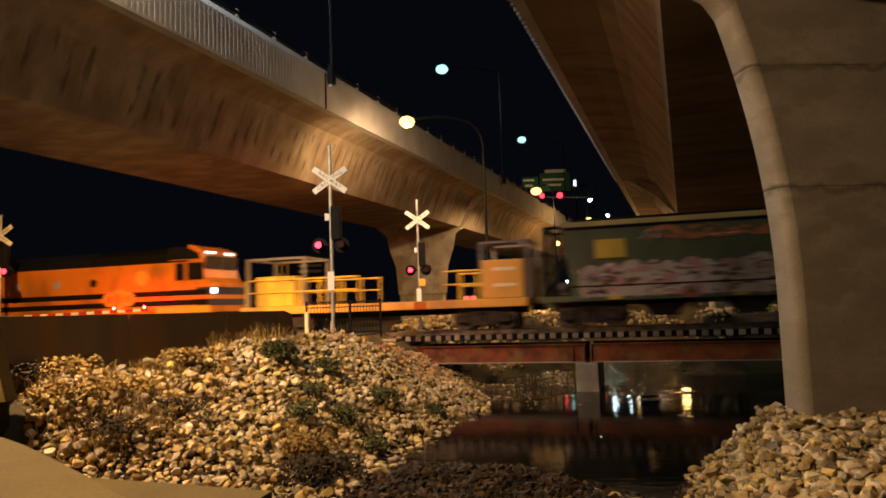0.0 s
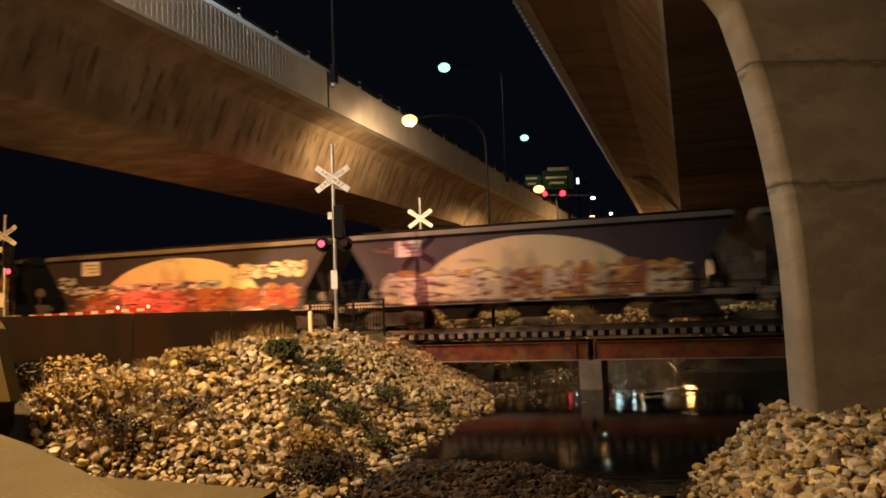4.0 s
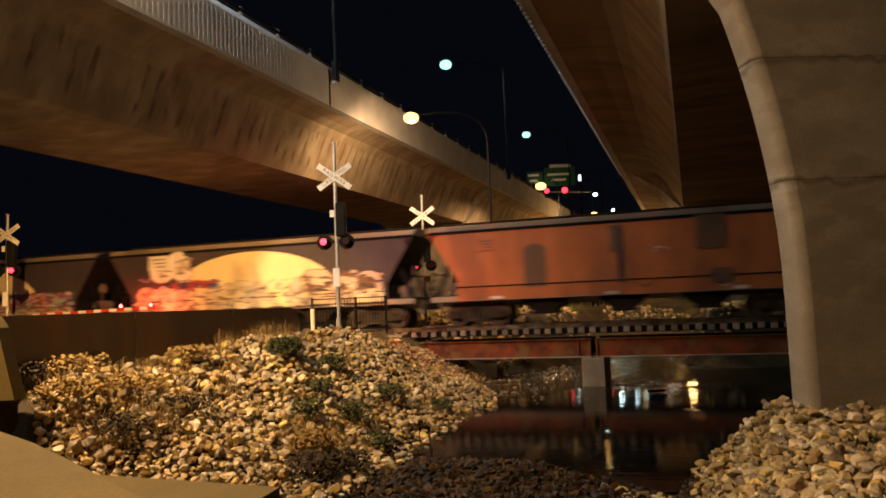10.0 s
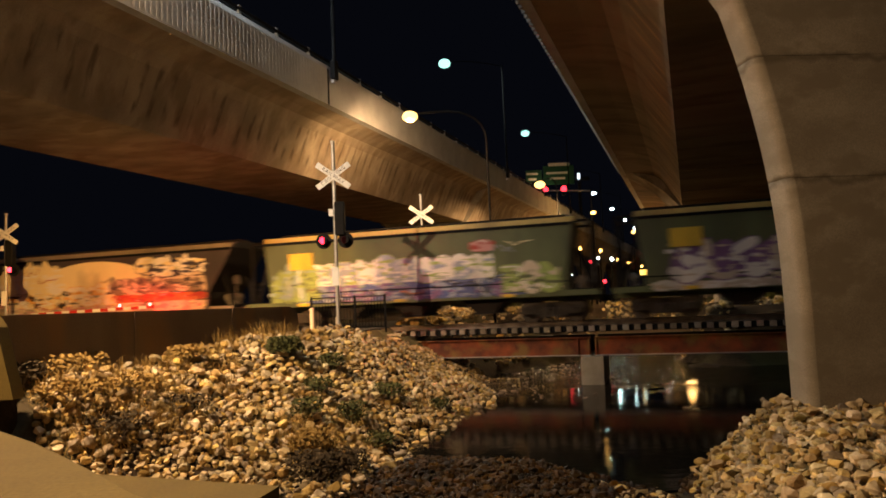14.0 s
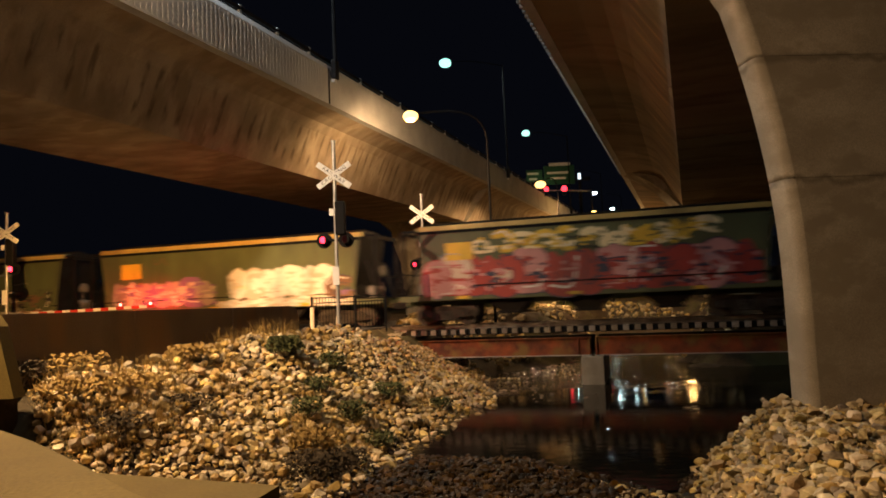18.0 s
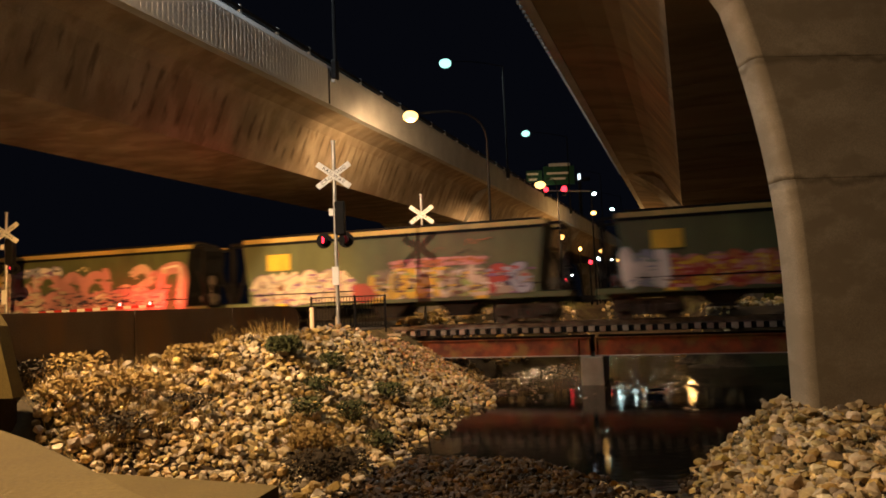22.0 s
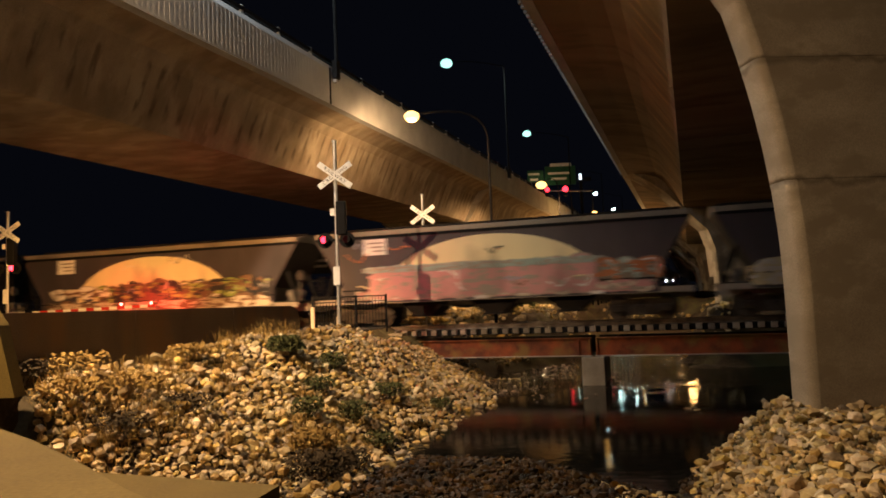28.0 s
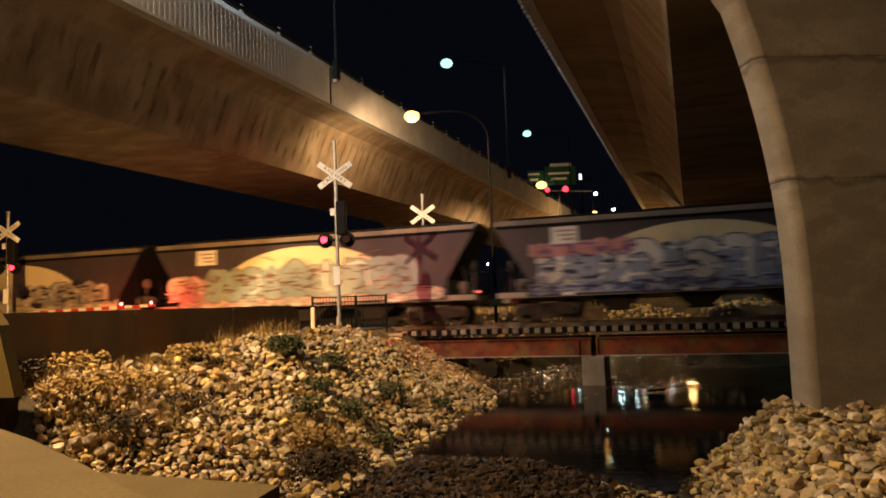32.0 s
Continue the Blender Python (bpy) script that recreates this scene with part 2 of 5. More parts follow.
YELLOW_LIT = glow("yellow_sign_glow", (1.0, 0.62, 0.12), 3.0)
HEAD_GLOW = glow("headlight_glow", (0.8, 0.88, 1.0), 8.0)
PINK_LIT = glow("pink_sign_glow", (0.9, 0.16, 0.14), 0.9)
SODIUM_FAR = glow("far_sodium_glow", (1.0, 0.5, 0.12), 7)
MERCURY_FAR = glow("far_white_glow", (0.7, 1.0, 0.97), 45)
WHITE_GLOW = glow("white_lamp_glow", (0.85, 0.9, 1.0), 30)

# water: dark, glossy, rippled
WATER = bpy.data.materials.new("dark_water")
WATER.use_nodes = True
_n, _l = WATER.node_tree.nodes, WATER.node_tree.links
_p = _n["Principled BSDF"]
_p.inputs["Base Color"].default_value, _p.inputs["Roughness"].default_value = (0.006, 0.0055, 0.004, 1), 0.05
_p.inputs["IOR"].default_value = 1.27
_c = _n.new("ShaderNodeTexCoord")
_m = _n.new("ShaderNodeMapping")
_m.inputs["Scale"].default_value = (0.6, 1.6, 1.0)
_l.new(_c.outputs["Object"], _m.inputs["Vector"])
_w = _n.new("ShaderNodeTexNoise")
_w.inputs["Scale"].default_value, _w.inputs["Detail"].default_value = 3.4, 4
_l.new(_m.outputs[0], _w.inputs["Vector"])
# riffles: the shallow water runs rough over stones under and beyond the bridge
_s = _n.new("ShaderNodeSeparateXYZ")
_l.new(_c.outputs["Object"], _s.inputs[0])
_z = _n.new("ShaderNodeTexNoise")
_z.inputs["Scale"].default_value, _z.inputs["Detail"].default_value = 0.5, 3
_l.new(_m.outputs[0], _z.inputs["Vector"])
_a = _n.new("ShaderNodeMath")
_a.operation = "MULTIPLY_ADD"
_a.inputs[1].default_value = 9.0
_l.new(_z.outputs[0], _a.inputs[0])
_l.new(_s.outputs[1], _a.inputs[2])
_r = _n.new("ShaderNodeMapRange")
_r.interpolation_type = "SMOOTHSTEP"
_r.inputs["From Min"].default_value, _r.inputs["From Max"].default_value = 29.5, 32.5
_r.inputs["To Min"].default_value, _r.inputs["To Max"].default_value = 0.05, 1.0
_l.new(_a.outputs[0], _r.inputs["Value"])
_b = _n.new("ShaderNodeBump")
_b.inputs["Distance"].default_value = 0.07
_l.new(_r.outputs[0], _b.inputs["Strength"])
_l.new(_w.outputs[0], _b.inputs["Height"])
_l.new(_b.outputs[0], _p.inputs["Normal"])


# ---- mesh helpers ----
def mesh_of(name, bm, mat):
    me = bpy.data.meshes.new(name)
    bm.to_mesh(me)
    bm.free()
    me.materials.append(mat)
    return me


def part(name, bm, mat, parent, label="", at=None):
    ob = new(name, mesh_of(name, bm, mat) if isinstance(bm, bmesh.types.BMesh) else bm)
    ob.parent = parent
    if at is not None:
        ob.matrix_basis = at
    if label:
        ob["label"] = label
    return ob


def thing(name, m, label, category, group="", kind=""):
    ob = new(name)
    ob.empty_display_size = 0.2
    ob.matrix_basis = m
    return tagged(ob, label, category, group, kind)


def solid(name, bm, mat, m, label, category, group="", kind=""):
    ob = new(name, mesh_of(name, bm, mat))
    ob.matrix_basis = m
    return tagged(ob, label, category, group, kind)


def box(bm, c, s, bevel=0.0, rot=None):
    m = Matrix.Translation(c) @ (rot.to_4x4() if rot else Matrix.Identity(4)) @ Matrix.Diagonal((*s, 1))
    vs = bmesh.ops.create_cube(bm, size=1, matrix=m)["verts"]
    if bevel:
        es = list({e for v in vs for e in v.link_edges})
        bmesh.ops.bevel(bm, geom=es, offset=bevel, segments=2, affect="EDGES", profile=0.5)
    return bm


def rod(bm, a, b, r, seg=10, r2=None):
    a, b = Vector(a), Vector(b)
    d = b - a
    m = Matrix.Translation((a + b) / 2) @ d.to_track_quat("Z", "Y").to_matrix().to_4x4()
    bmesh.ops.create_cone(bm, cap_ends=True, segments=seg, radius1=r, radius2=r if r2 is None else r2, depth=d.length, matrix=m)
    return bm


def ball(bm, c, r, sub=2, s=(1, 1, 1)):
    bmesh.ops.create_icosphere(bm, subdivisions=sub, radius=r, matrix=Matrix.Translation(c) @ Matrix.Diagonal((*s, 1)))
    return bm


def prism(bm, pts, lo, hi, axis="y"):
    """A closed outline (two coordinates) drawn out from lo to hi along an axis."""
    def at(p, h):
        return {"x": (h, p[0], p[1]), "y": (p[0], h, p[1]), "z": (p[0], p[1], h)}[axis]
    a = [bm.verts.new(at(p, lo)) for p in pts]
    b = [bm.verts.new(at(p, hi)) for p in pts]
    k = len(pts)
    fs = [bm.faces.new(a), bm.faces.new(b[::-1])]
    for i in range(k):
        fs.append(bm.faces.new((a[i], b[i], b[(i + 1) % k], a[(i + 1) % k])))
    bmesh.ops.recalc_face_normals(bm, faces=fs)
    return bm


def B():
    return bmesh.new()


def smoothstep(a, b, x):
    t = min(1.0, max(0.0, (x - a) / (b - a)))
    return t * t * (3 - 2 * t)


# ---- plan: the railway, the two viaducts, the road wall ----
THETA = radians(17.0)
TRACK = Vector((3.87, 29.18, 0.0))            # a point of the track's centreline, top of rail at z = 0
ALONG = Vector((-math.cos(THETA), math.sin(THETA), 0))   # the way the train goes
ACROSS = Vector((math.sin(THETA), math.cos(THETA), 0))   # away from the viewer
SPEED = 10.3
WATER_Z = -2.42
WALL_P, WALL_D, WALL_N = Vector((-6.2, 16.5)), Vector((0.296, 0.955)), Vector((0.955, -0.296))


def track_pose(s, off=0.0, z=0.0):
    """Pose on the track: x along the way of the train, y towards the viewer."""
    p = TRACK + ALONG * s + ACROSS * off
    return pose(p.x, p.y, z, 0, 0, 163.0)


def ground_z(x, y):
    u = (x - WALL_P.x) * WALL_N.x + (y - WALL_P.y) * WALL_N.y
    v = (x - TRACK.x) * ACROSS.x + (y - TRACK.y) * ACROSS.y
    wob = noise.noise((x * 0.5, y * 0.5, 0.0))
    crest = -1.9 + 1.75 * smoothstep(10.0, 13.0, y) + 0.38 * smoothstep(14.5, 18.5, y) - 0.55 * smoothstep(23.6, 25.6, y)
    toe = 4.9 + 0.5 * wob - 1.2 * smoothstep(25, 30, y)
    k = min(1.0, max(0.0, (u - 0.5) / (toe - 0.5)))
    left = crest + (-2.62 - crest) * (0.75 * k + 0.25 * k * k * (3 - 2 * k)) + 0.1 * wob
    if u < -0.2:
        left = -0.02
    right = -1.13 - 0.8 * max(0.0, 5.85 + 0.33 * (y - 13) - x + 0.25 * wob) - 0.6 * max(0.0, y - 12.9) - 0.05 * max(0.0, x - 8.0)
    bed = -2.56 + 0.07 * wob + 0.26 * (1 - smoothstep(13.6, 16.2, y + 0.25 * (x - 2) + 1.3 * max(0.0, x - 1.6) + wob * 0.6))
    bed += 0.1 * smoothstep(0.02, 0.3, noise.noise((x * 0.3, y * 0.75, 7.0))) * smoothstep(26.5, 29.0, y) * (1 - smoothstep(36, 40, y))
    near = -2.6 + 2.2 * (1 - smoothstep(5.0, 9.5, y))
    z = max(left, right, bed, near - 2.2 * smoothstep(-0.5, 2.5, x))
    if v > 2.0:
        # the far side: a creek channel between two banks, closed by rising land
        e = x - 0.36 * (y - 38)
        bank = max(1 - smoothstep(4.4, 7.0, e + wob), smoothstep(12.5, 15.0, e + wob), smoothstep(52, 60, y))
        far = -2.62 + 2.75 * smoothstep(4.0, 9.0, v + 1.2 * wob) * bank + 0.22 * wob
        z = max(z if u < 5.5 else bed, far)
    return z


def sheet(name, xs, ys, f, mat):
    nx, ny = len(xs), len(ys)
    co = [(x, y, f(x, y)) for y in ys for x in xs]
    faces = [(j * nx + i, j * nx + i + 1, (j + 1) * nx + i + 1, (j + 1) * nx + i) for j in range(ny - 1) for i in range(nx - 1)]
    me = bpy.data.meshes.new(name)
    me.from_pydata(co, [], faces)
    me.materials.append(mat)
    for p in me.polygons:
        p.use_smooth = True
    return new(name, me)


xs = [-900, -400, -200, -100, -60, -40, -28] + [i * 0.4 - 20 for i in range(126)] + [34, 42, 60, 100, 200, 400, 900]
ys = [-300, -100, -40, -15, -8] + [i * 0.4 - 4 for i in range(126)] + [50, 56, 64, 80, 110, 160, 300, 600, 1500]
tagged(sheet("ground", xs, ys, ground_z, SOIL), "dark bare soil of the creek banks and bed", "ground", kind="structure")

bm = B()
for lo, hi in (((-6, 12.4), (60, 62)),):
    vs = [bm.verts.new(p) for p in ((lo[0], lo[1], 0), (hi[0], lo[1], 0), (hi[0], hi[1], 0), (lo[0], hi[1], 0))]
    bm.faces.new(vs)
solid("water", bm, WATER, pose(0, 0, WATER_Z), "dark shallow creek water with small ripples", "water", kind="structure")


# ---- viaducts ----
def sweep(bm, section, length, start):
    return prism(bm, section, start, length, "y")


def pier_profile(cx, half, z0, z1, flare, lo, hi):
    """Outline, from height lo to hi, of a pier that widens in a curve to the girder's width."""
    pts = []
    for i in range(25):
        z = lo + (hi - lo) * i / 24
        t = (z - z0) / (z1 - z0)
        e = 1.06 * max(0.0, (t - 0.35) / 0.65) ** 1.95 + (flare - 1.0) * max(0.0, (t - 0.93) / 0.07) ** 2
        pts.append((cx - half - e, z))
    return pts + [(2 * cx - x, z) for x, z in reversed(pts)]


def pier(bm, cx, half, z0, z1, flare, thick, cham, lo=None, hi=None):
    lo, hi = z0 if lo is None else lo, z1 if hi is None else hi
    rings = []
    for inset, y in ((cham, -thick / 2), (cham * 0.3, -thick / 2 + cham * 0.3), (0, -thick / 2 + cham), (0, thick / 2 - cham), (cham * 0.3, thick / 2 - cham * 0.3), (cham, thick / 2)):
        ring = []
        for x, z in pier_profile(cx, half, z0, z1, flare, lo, hi):
            ring.append(bm.verts.new((x + (inset if x < cx else -inset), y, z)))
        rings.append(ring)
    k = len(rings[0])
    fs = [bm.faces.new(rings[0]), bm.faces.new(rings[-1][::-1])]
    for a, b in zip(rings, rings[1:]):
        for i in range(k):
            fs.append(bm.faces.new((a[i], b[i], b[(i + 1) % k], a[(i + 1) % k])))
    bmesh.ops.recalc_face_normals(bm, faces=fs)
    return bm


def viaduct(name, x0, slope, side, web_top, web_foot, bottom, label, piers, skin):
    """side -1: the deck lies to the west of its near edge; +1: to the east. y runs along the deck."""
    rz = -math.degrees(math.atan(slope))
    root = thing(name, pose(x0, 0, 0, 0, 0, rz), label, "viaduct")
    width = web_foot * 2 + bottom
    q = lambda l, z: (side * l, z)
    deck = [q(0, 9.3), q(0.25, 9.26), q(web_top * 0.55, 9.12), q(web_top * 0.82, 8.95), q(web_top, 8.6), q(web_top + (web_foot - web_top) * 0.35, 8.0), q(web_foot - 0.1, 7.0), q(web_foot, 6.8)]
    mirror = [(side * width - x, z) for x, z in reversed(deck)]
    part("box_girder", sweep(B(), deck + mirror + [q(width, 9.62), q(0, 9.62)], 420, -60), skin, root, "box girder of streaked brown-grey concrete")
    for l0 in (0.0, width - 0.28):
        part("parapet", sweep(B(), [q(l0 - 0.03, 9.24), q(l0 + 0.31, 9.24), q(l0 + 0.31, 9.9), q(l0 + 0.26, 10.9), q(l0 + 0.02, 10.9), q(l0 - 0.03, 10.7)], 420, -60), CONCRETE_PALE, root, "pale ribbed concrete parapet")
    part("road_surface", sweep(B(), [q(0.4, 9.624), q(width - 0.4, 9.624), q(width - 0.4, 9.68), q(0.4, 9.68)], 420, -60), ASPHALT, root)
    for y, z0 in piers:
        at, flare = pose(side * width / 2 - 0.25, y, 0, 0, 0, 4 - rz), max(1.5, bottom / 2 - 1.75)
        cast = y < 20 and side > 0
        thick = 0.72 if cast else 0.9
        p = part("pier", pier(B(), 0, 1.642 if cast else 1.65, z0, 6.82, flare, thick - 0.02 * cast, 0.16), CONCRETE_PIER if cast else CONCRETE, root, "flared concrete pier", at)
        if cast:
            # three casts, with a joint left open between them
            for lo, hi in ((z0, 2.872), (2.88, 5.042), (5.05, 6.815)):
                lift = part("pier_cast", pier(B(), 0, 1.65, z0, 6.82, flare, thick, 0.16, lo, hi), CONCRETE_PIER, p)
                for poly in lift.data.polygons:
                    poly.use_smooth = abs(poly.normal.y) < 0.98 and abs(poly.normal.z) < 0.9
        if y > 20:
            # the pier spreads in a curve up to the edges of the deck
            curve = [(1.66, 2.0), (1.8, 4.0), (2.2, 5.2), (width / 2 - web_foot - 0.2, 6.3), (width / 2 - web_foot + 0.5, 7.0), (width / 2 - web_top + 0.2, 7.9), (width / 2 - web_top * 0.5, 8.7), (width / 2 - 0.35, 9.25)]
            curve = [(x * 1.05, z) for x, z in curve]
            part("crosshead", prism(B(), curve + [(-x, z) for x, z in reversed(curve)], -0.75, 0.75, "y"), CONCRETE, root, "", pose(side * width / 2 - 0.25, y, 0, 0, 0, 4 - rz))
        for poly in p.data.polygons:
            poly.use_smooth = abs(poly.normal.y) < 0.98
    return root


LEFT = viaduct("viaduct", -14.9, 0.372, -1, 1.5, 2.3, 5.2, "long brown-grey concrete box-girder road viaduct on flared piers", [(12, -0.3), (53, -0.4), (93, -0.4), (133, -0.4), (173, -0.4)], CONCRETE_WEB)
RIGHT = viaduct("viaduct", -4.2, 0.349, 1, 2.7, 3.85, 7.1, "second concrete road viaduct standing on flared piers over the creek", [(15.75, -2.2), (54, -1.5), (94, -0.4), (132, -0.4), (170, -0.4)], CONCRETE_DIM)

# ---- road and wall ----
bm = B()
prism(bm, [(-9.5, -0.3), (-0.45, -0.3), (-0.45, 0.012), (-9.5, 0.03)], -60, 200, "y")
wall_rz = -math.degrees(math.atan2(WALL_D.x, WALL_D.y))
solid("road", bm, ASPHALT, pose(WALL_P.x, WALL_P.y, 0, 0, 0, wall_rz), "grey asphalt road running beside the creek wall", "road", kind="structure")

wall = thing("creek_wall", pose(WALL_P.x, WALL_P.y, 0, 0, 0, wall_rz), "long dark weathered concrete wall beside the road", "wall", kind="structure")
bm = B()
prism(bm, [(-5.3, -1.0), (-5.3, 1.1), (5.2, 1.06), (5.62, 0.95), (5.75, 0.6), (5.8, -1.0)], -0.45, -0.1, "x")
part("wall_panel", bm, CONCRETE_DARK, wall)
for v in (-1.4, 2.2):
    part("panel_joint", box(B(), (-0.09, v, 0.1), (0.02, 0.03, 1.9)), CONCRETE_DARK, wall)

wing = thing("wing_wall", pose(-7.12, 11.3, -0.6), "pale concrete wing wall at the end of the creek wall", "wall", kind="structure")
part("wall_panel", prism(B(), [(-3.0, 0.36), (-3.0, 2.0), (-0.5, 1.9), (-0.16, 1.75), (0.0, 1.5), (0.25, 0.46), (0.27, 0.36)], -0.15, 0.15, "y"), SLAB, wing)
# block below the wing wall, in the same dark colour as the ground
part("footing", box(B(), (-1.72, 0.3, -0.27), (3.3, 0.5, 1.24), 0.04), SOIL, wing, "dark soil-coloured footing")

# ---- railway bridge ----
bridge = thing("rail_bridge", track_pose(0), "rust-red steel girder railway bridge with timber sleepers", "bridge")
for off in (1.0, -1.0):
    for a, b in ((5.2, -2.15), (-2.3, -12.4), (-12.6, -20.0)):
        # far web and top flange coloured near-black for the shade between sleepers
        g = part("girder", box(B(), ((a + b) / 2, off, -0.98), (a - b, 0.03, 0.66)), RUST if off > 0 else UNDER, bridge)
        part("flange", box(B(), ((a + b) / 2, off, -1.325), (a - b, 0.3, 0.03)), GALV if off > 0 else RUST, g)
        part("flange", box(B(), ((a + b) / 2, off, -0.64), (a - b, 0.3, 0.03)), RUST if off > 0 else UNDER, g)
        for x in (a - 0.06, b + 0.06, b + 0.5):
            part("stiffener", box(B(), (x, off * 1.07, -0.98), (0.03, 0.14, 0.64)), RUST, g)
for s in (-2.2, -12.5):
    p = part("bridge_pier", box(B(), (s, -0.1, -2.05), (0.85, 3.2, 1.4), 0.03), CONCRETE, bridge)
part("abutment", box(B(), (5.9, 0, -1.4), (1.3, 4.2, 1.5), 0.04), CONCRETE, bridge)

rail_shape = [(-0.07, -0.17), (0.07, -0.17), (0.07, -0.155), (0.012, -0.13), (0.012, -0.045), (0.036, -0.035), (0.036, -0.004), (0.028, 0.0), (-0.028, 0.0), (-0.036, -0.004), (-0.036, -0.035), (-0.012, -0.045), (-0.012, -0.13), (-0.07, -0.155)]
rails = thing("railway_track", track_pose(0), "worn steel rails on timber sleepers crossing the creek", "railway track", kind="structure")
for off in (0.755, -0.755):
    part("rail", prism(B(), [(off + y, z) for y, z in rail_shape], -80, 120, "x"), STEEL, rails)
tie = mesh_of("sleeper", box(B(), (0, 0, 0), (0.22, 2.7, 0.2)), TIMBER)
for i in range(150):
    s = 24 - i * 0.43
    part("sleeper", tie, TIMBER, rails, at=pose(s, random.uniform(-0.06, 0.06), -0.275 + random.uniform(-0.01, 0.01), 0, 0, random.uniform(-1, 1)))
# black strip behind the sleeper ends, put in for the shade between them
part("gap_shade_strip", box(B(), (-7.0, 1.12, -0.29), (24.0, 0.06, 0.24)), BLACK, rails)
part("ballast", prism(B(), [(-2.6, -0.75), (2.6, -0.75), (1.8, -0.24), (-1.8, -0.24)], 5.4, 120, "x"), BALLAST, rails, "pale crushed stone ballast")

# ---- the train ----
MOVERS = []      # (thing, place on the track at the start)
WHEELS = []      # (wheelset, its place on the track at the start, pose in its bogie)
NEAR = 1.4       # half width of a wagon


def paint(name, c, worn=0.75, rough=0.55):
    return material(name, c, tuple(v * worn for v in c), 1.3, rough, 0.0, bump=0.08, grain=25, stretch=(1, 1, 0.5), spot=tuple(v * 0.55 + 0.01 for v in c), spot_scale=0.55)


P = {
    "grey": paint("dark_grey_wagon_paint", (0.066, 0.054, 0.06)), "green": paint("faded_green_wagon_paint", (0.12, 0.14, 0.06)),
    "orange": paint("orange_wagon_paint", (0.62, 0.2, 0.06)), "loco": paint("bright_orange_paint", (0.75, 0.25, 0.025), 0.9, 0.35),
    "cream": paint("cream_arc_paint", (0.86, 0.74, 0.42), 0.92), "yellow": paint("yellow_paint", (0.75, 0.5, 0.05), 0.9),
    "white": paint("white_paint", (0.86, 0.82, 0.74), 0.9), "beige": paint("beige_paint", (0.66, 0.55, 0.41), 0.85), "pink": paint("pink_paint", (0.62, 0.3, 0.28), 0.85),
    "red": paint("red_paint", (0.42, 0.06, 0.045), 0.85), "rust": paint("rust_orange_paint", (0.5, 0.17, 0.06), 0.85), "teal": paint("pale_teal_paint", (0.34, 0.43, 0.38), 0.85),
    "blue": paint("blue_paint", (0.1, 0.13, 0.33), 0.85), "sky": paint("pale_blue_paint", (0.36, 0.4, 0.5), 0.85), "purple": paint("purple_paint", (0.25, 0.13, 0.28), 0.85),
    "lime": paint("lime_paint", (0.36, 0.45, 0.12), 0.85), "black": paint("black_paint", (0.03, 0.028, 0.03), 0.7), "navy": paint("navy_paint", (0.05, 0.05, 0.09), 0.8),
    "box": paint("amber_orange_paint", (0.82, 0.42, 0.06), 0.85), "rail_lamplit": paint("lamplit_roof_rail", (0.55, 0.4, 0.12), 0.85), "sill": paint("chalky_sill_paint", (0.4, 0.34, 0.27), 0.75), "brown": paint("brown_paint", (0.2, 0.11, 0.06), 0.85), "roof": paint("dusty_roof_paint", (0.24, 0.2, 0.145), 0.85),
}


def end_x(z, top, foot, z0=1.9, z1=3.9):
    return foot + (top - foot) * min(1.0, max(0.0, (z - z0) / (z1 - z0)))


def hopper_shell(top, foot):
    """Closed body whose ends slope inwards towards the frame."""
    outline = [(1.32, 1.02), (1.4, 1.06), (1.4, 1.9), (1.4, 2.6), (1.4, 3.3), (1.4, 3.9), (1.3, 4.02), (0.75, 4.2), (0.0, 4.26)]
    outline += [(-y, z) for y, z in reversed(outline[:-1])]
    bm = B()
    a = [bm.verts.new((-end_x(z, top, foot), y, z)) for y, z in outline]
    b = [bm.verts.new((end_x(z, top, foot), y, z)) for y, z in outline]
    k = len(outline)
    fs = []
    for i in range(k):
        fs.append(bm.faces.new((a[i], a[(i + 1) % k], b[(i + 1) % k], b[i])))
    half = k // 2
    for ring in (a, b):
        for i in range(half):
            fs.append(bm.faces.new((ring[i], ring[i + 1], ring[k - 2 - i], ring[k - 1 - i])) if i < half - 1 else bm.faces.new((ring[i], ring[i + 1], ring[k - 1 - i])))
    bmesh.ops.recalc_face_normals(bm, faces=fs)
    bm.normal_update()
    # end faces take slot 1, a black that paints in the shade between wagons
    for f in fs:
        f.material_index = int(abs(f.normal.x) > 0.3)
    return bm


def flat_shape(bm, pts, y):
    """A painted shape on the near side, as a thin raised film."""
    bm.faces.new([bm.verts.new((x, y, z)) for x, z in pts][::-1])


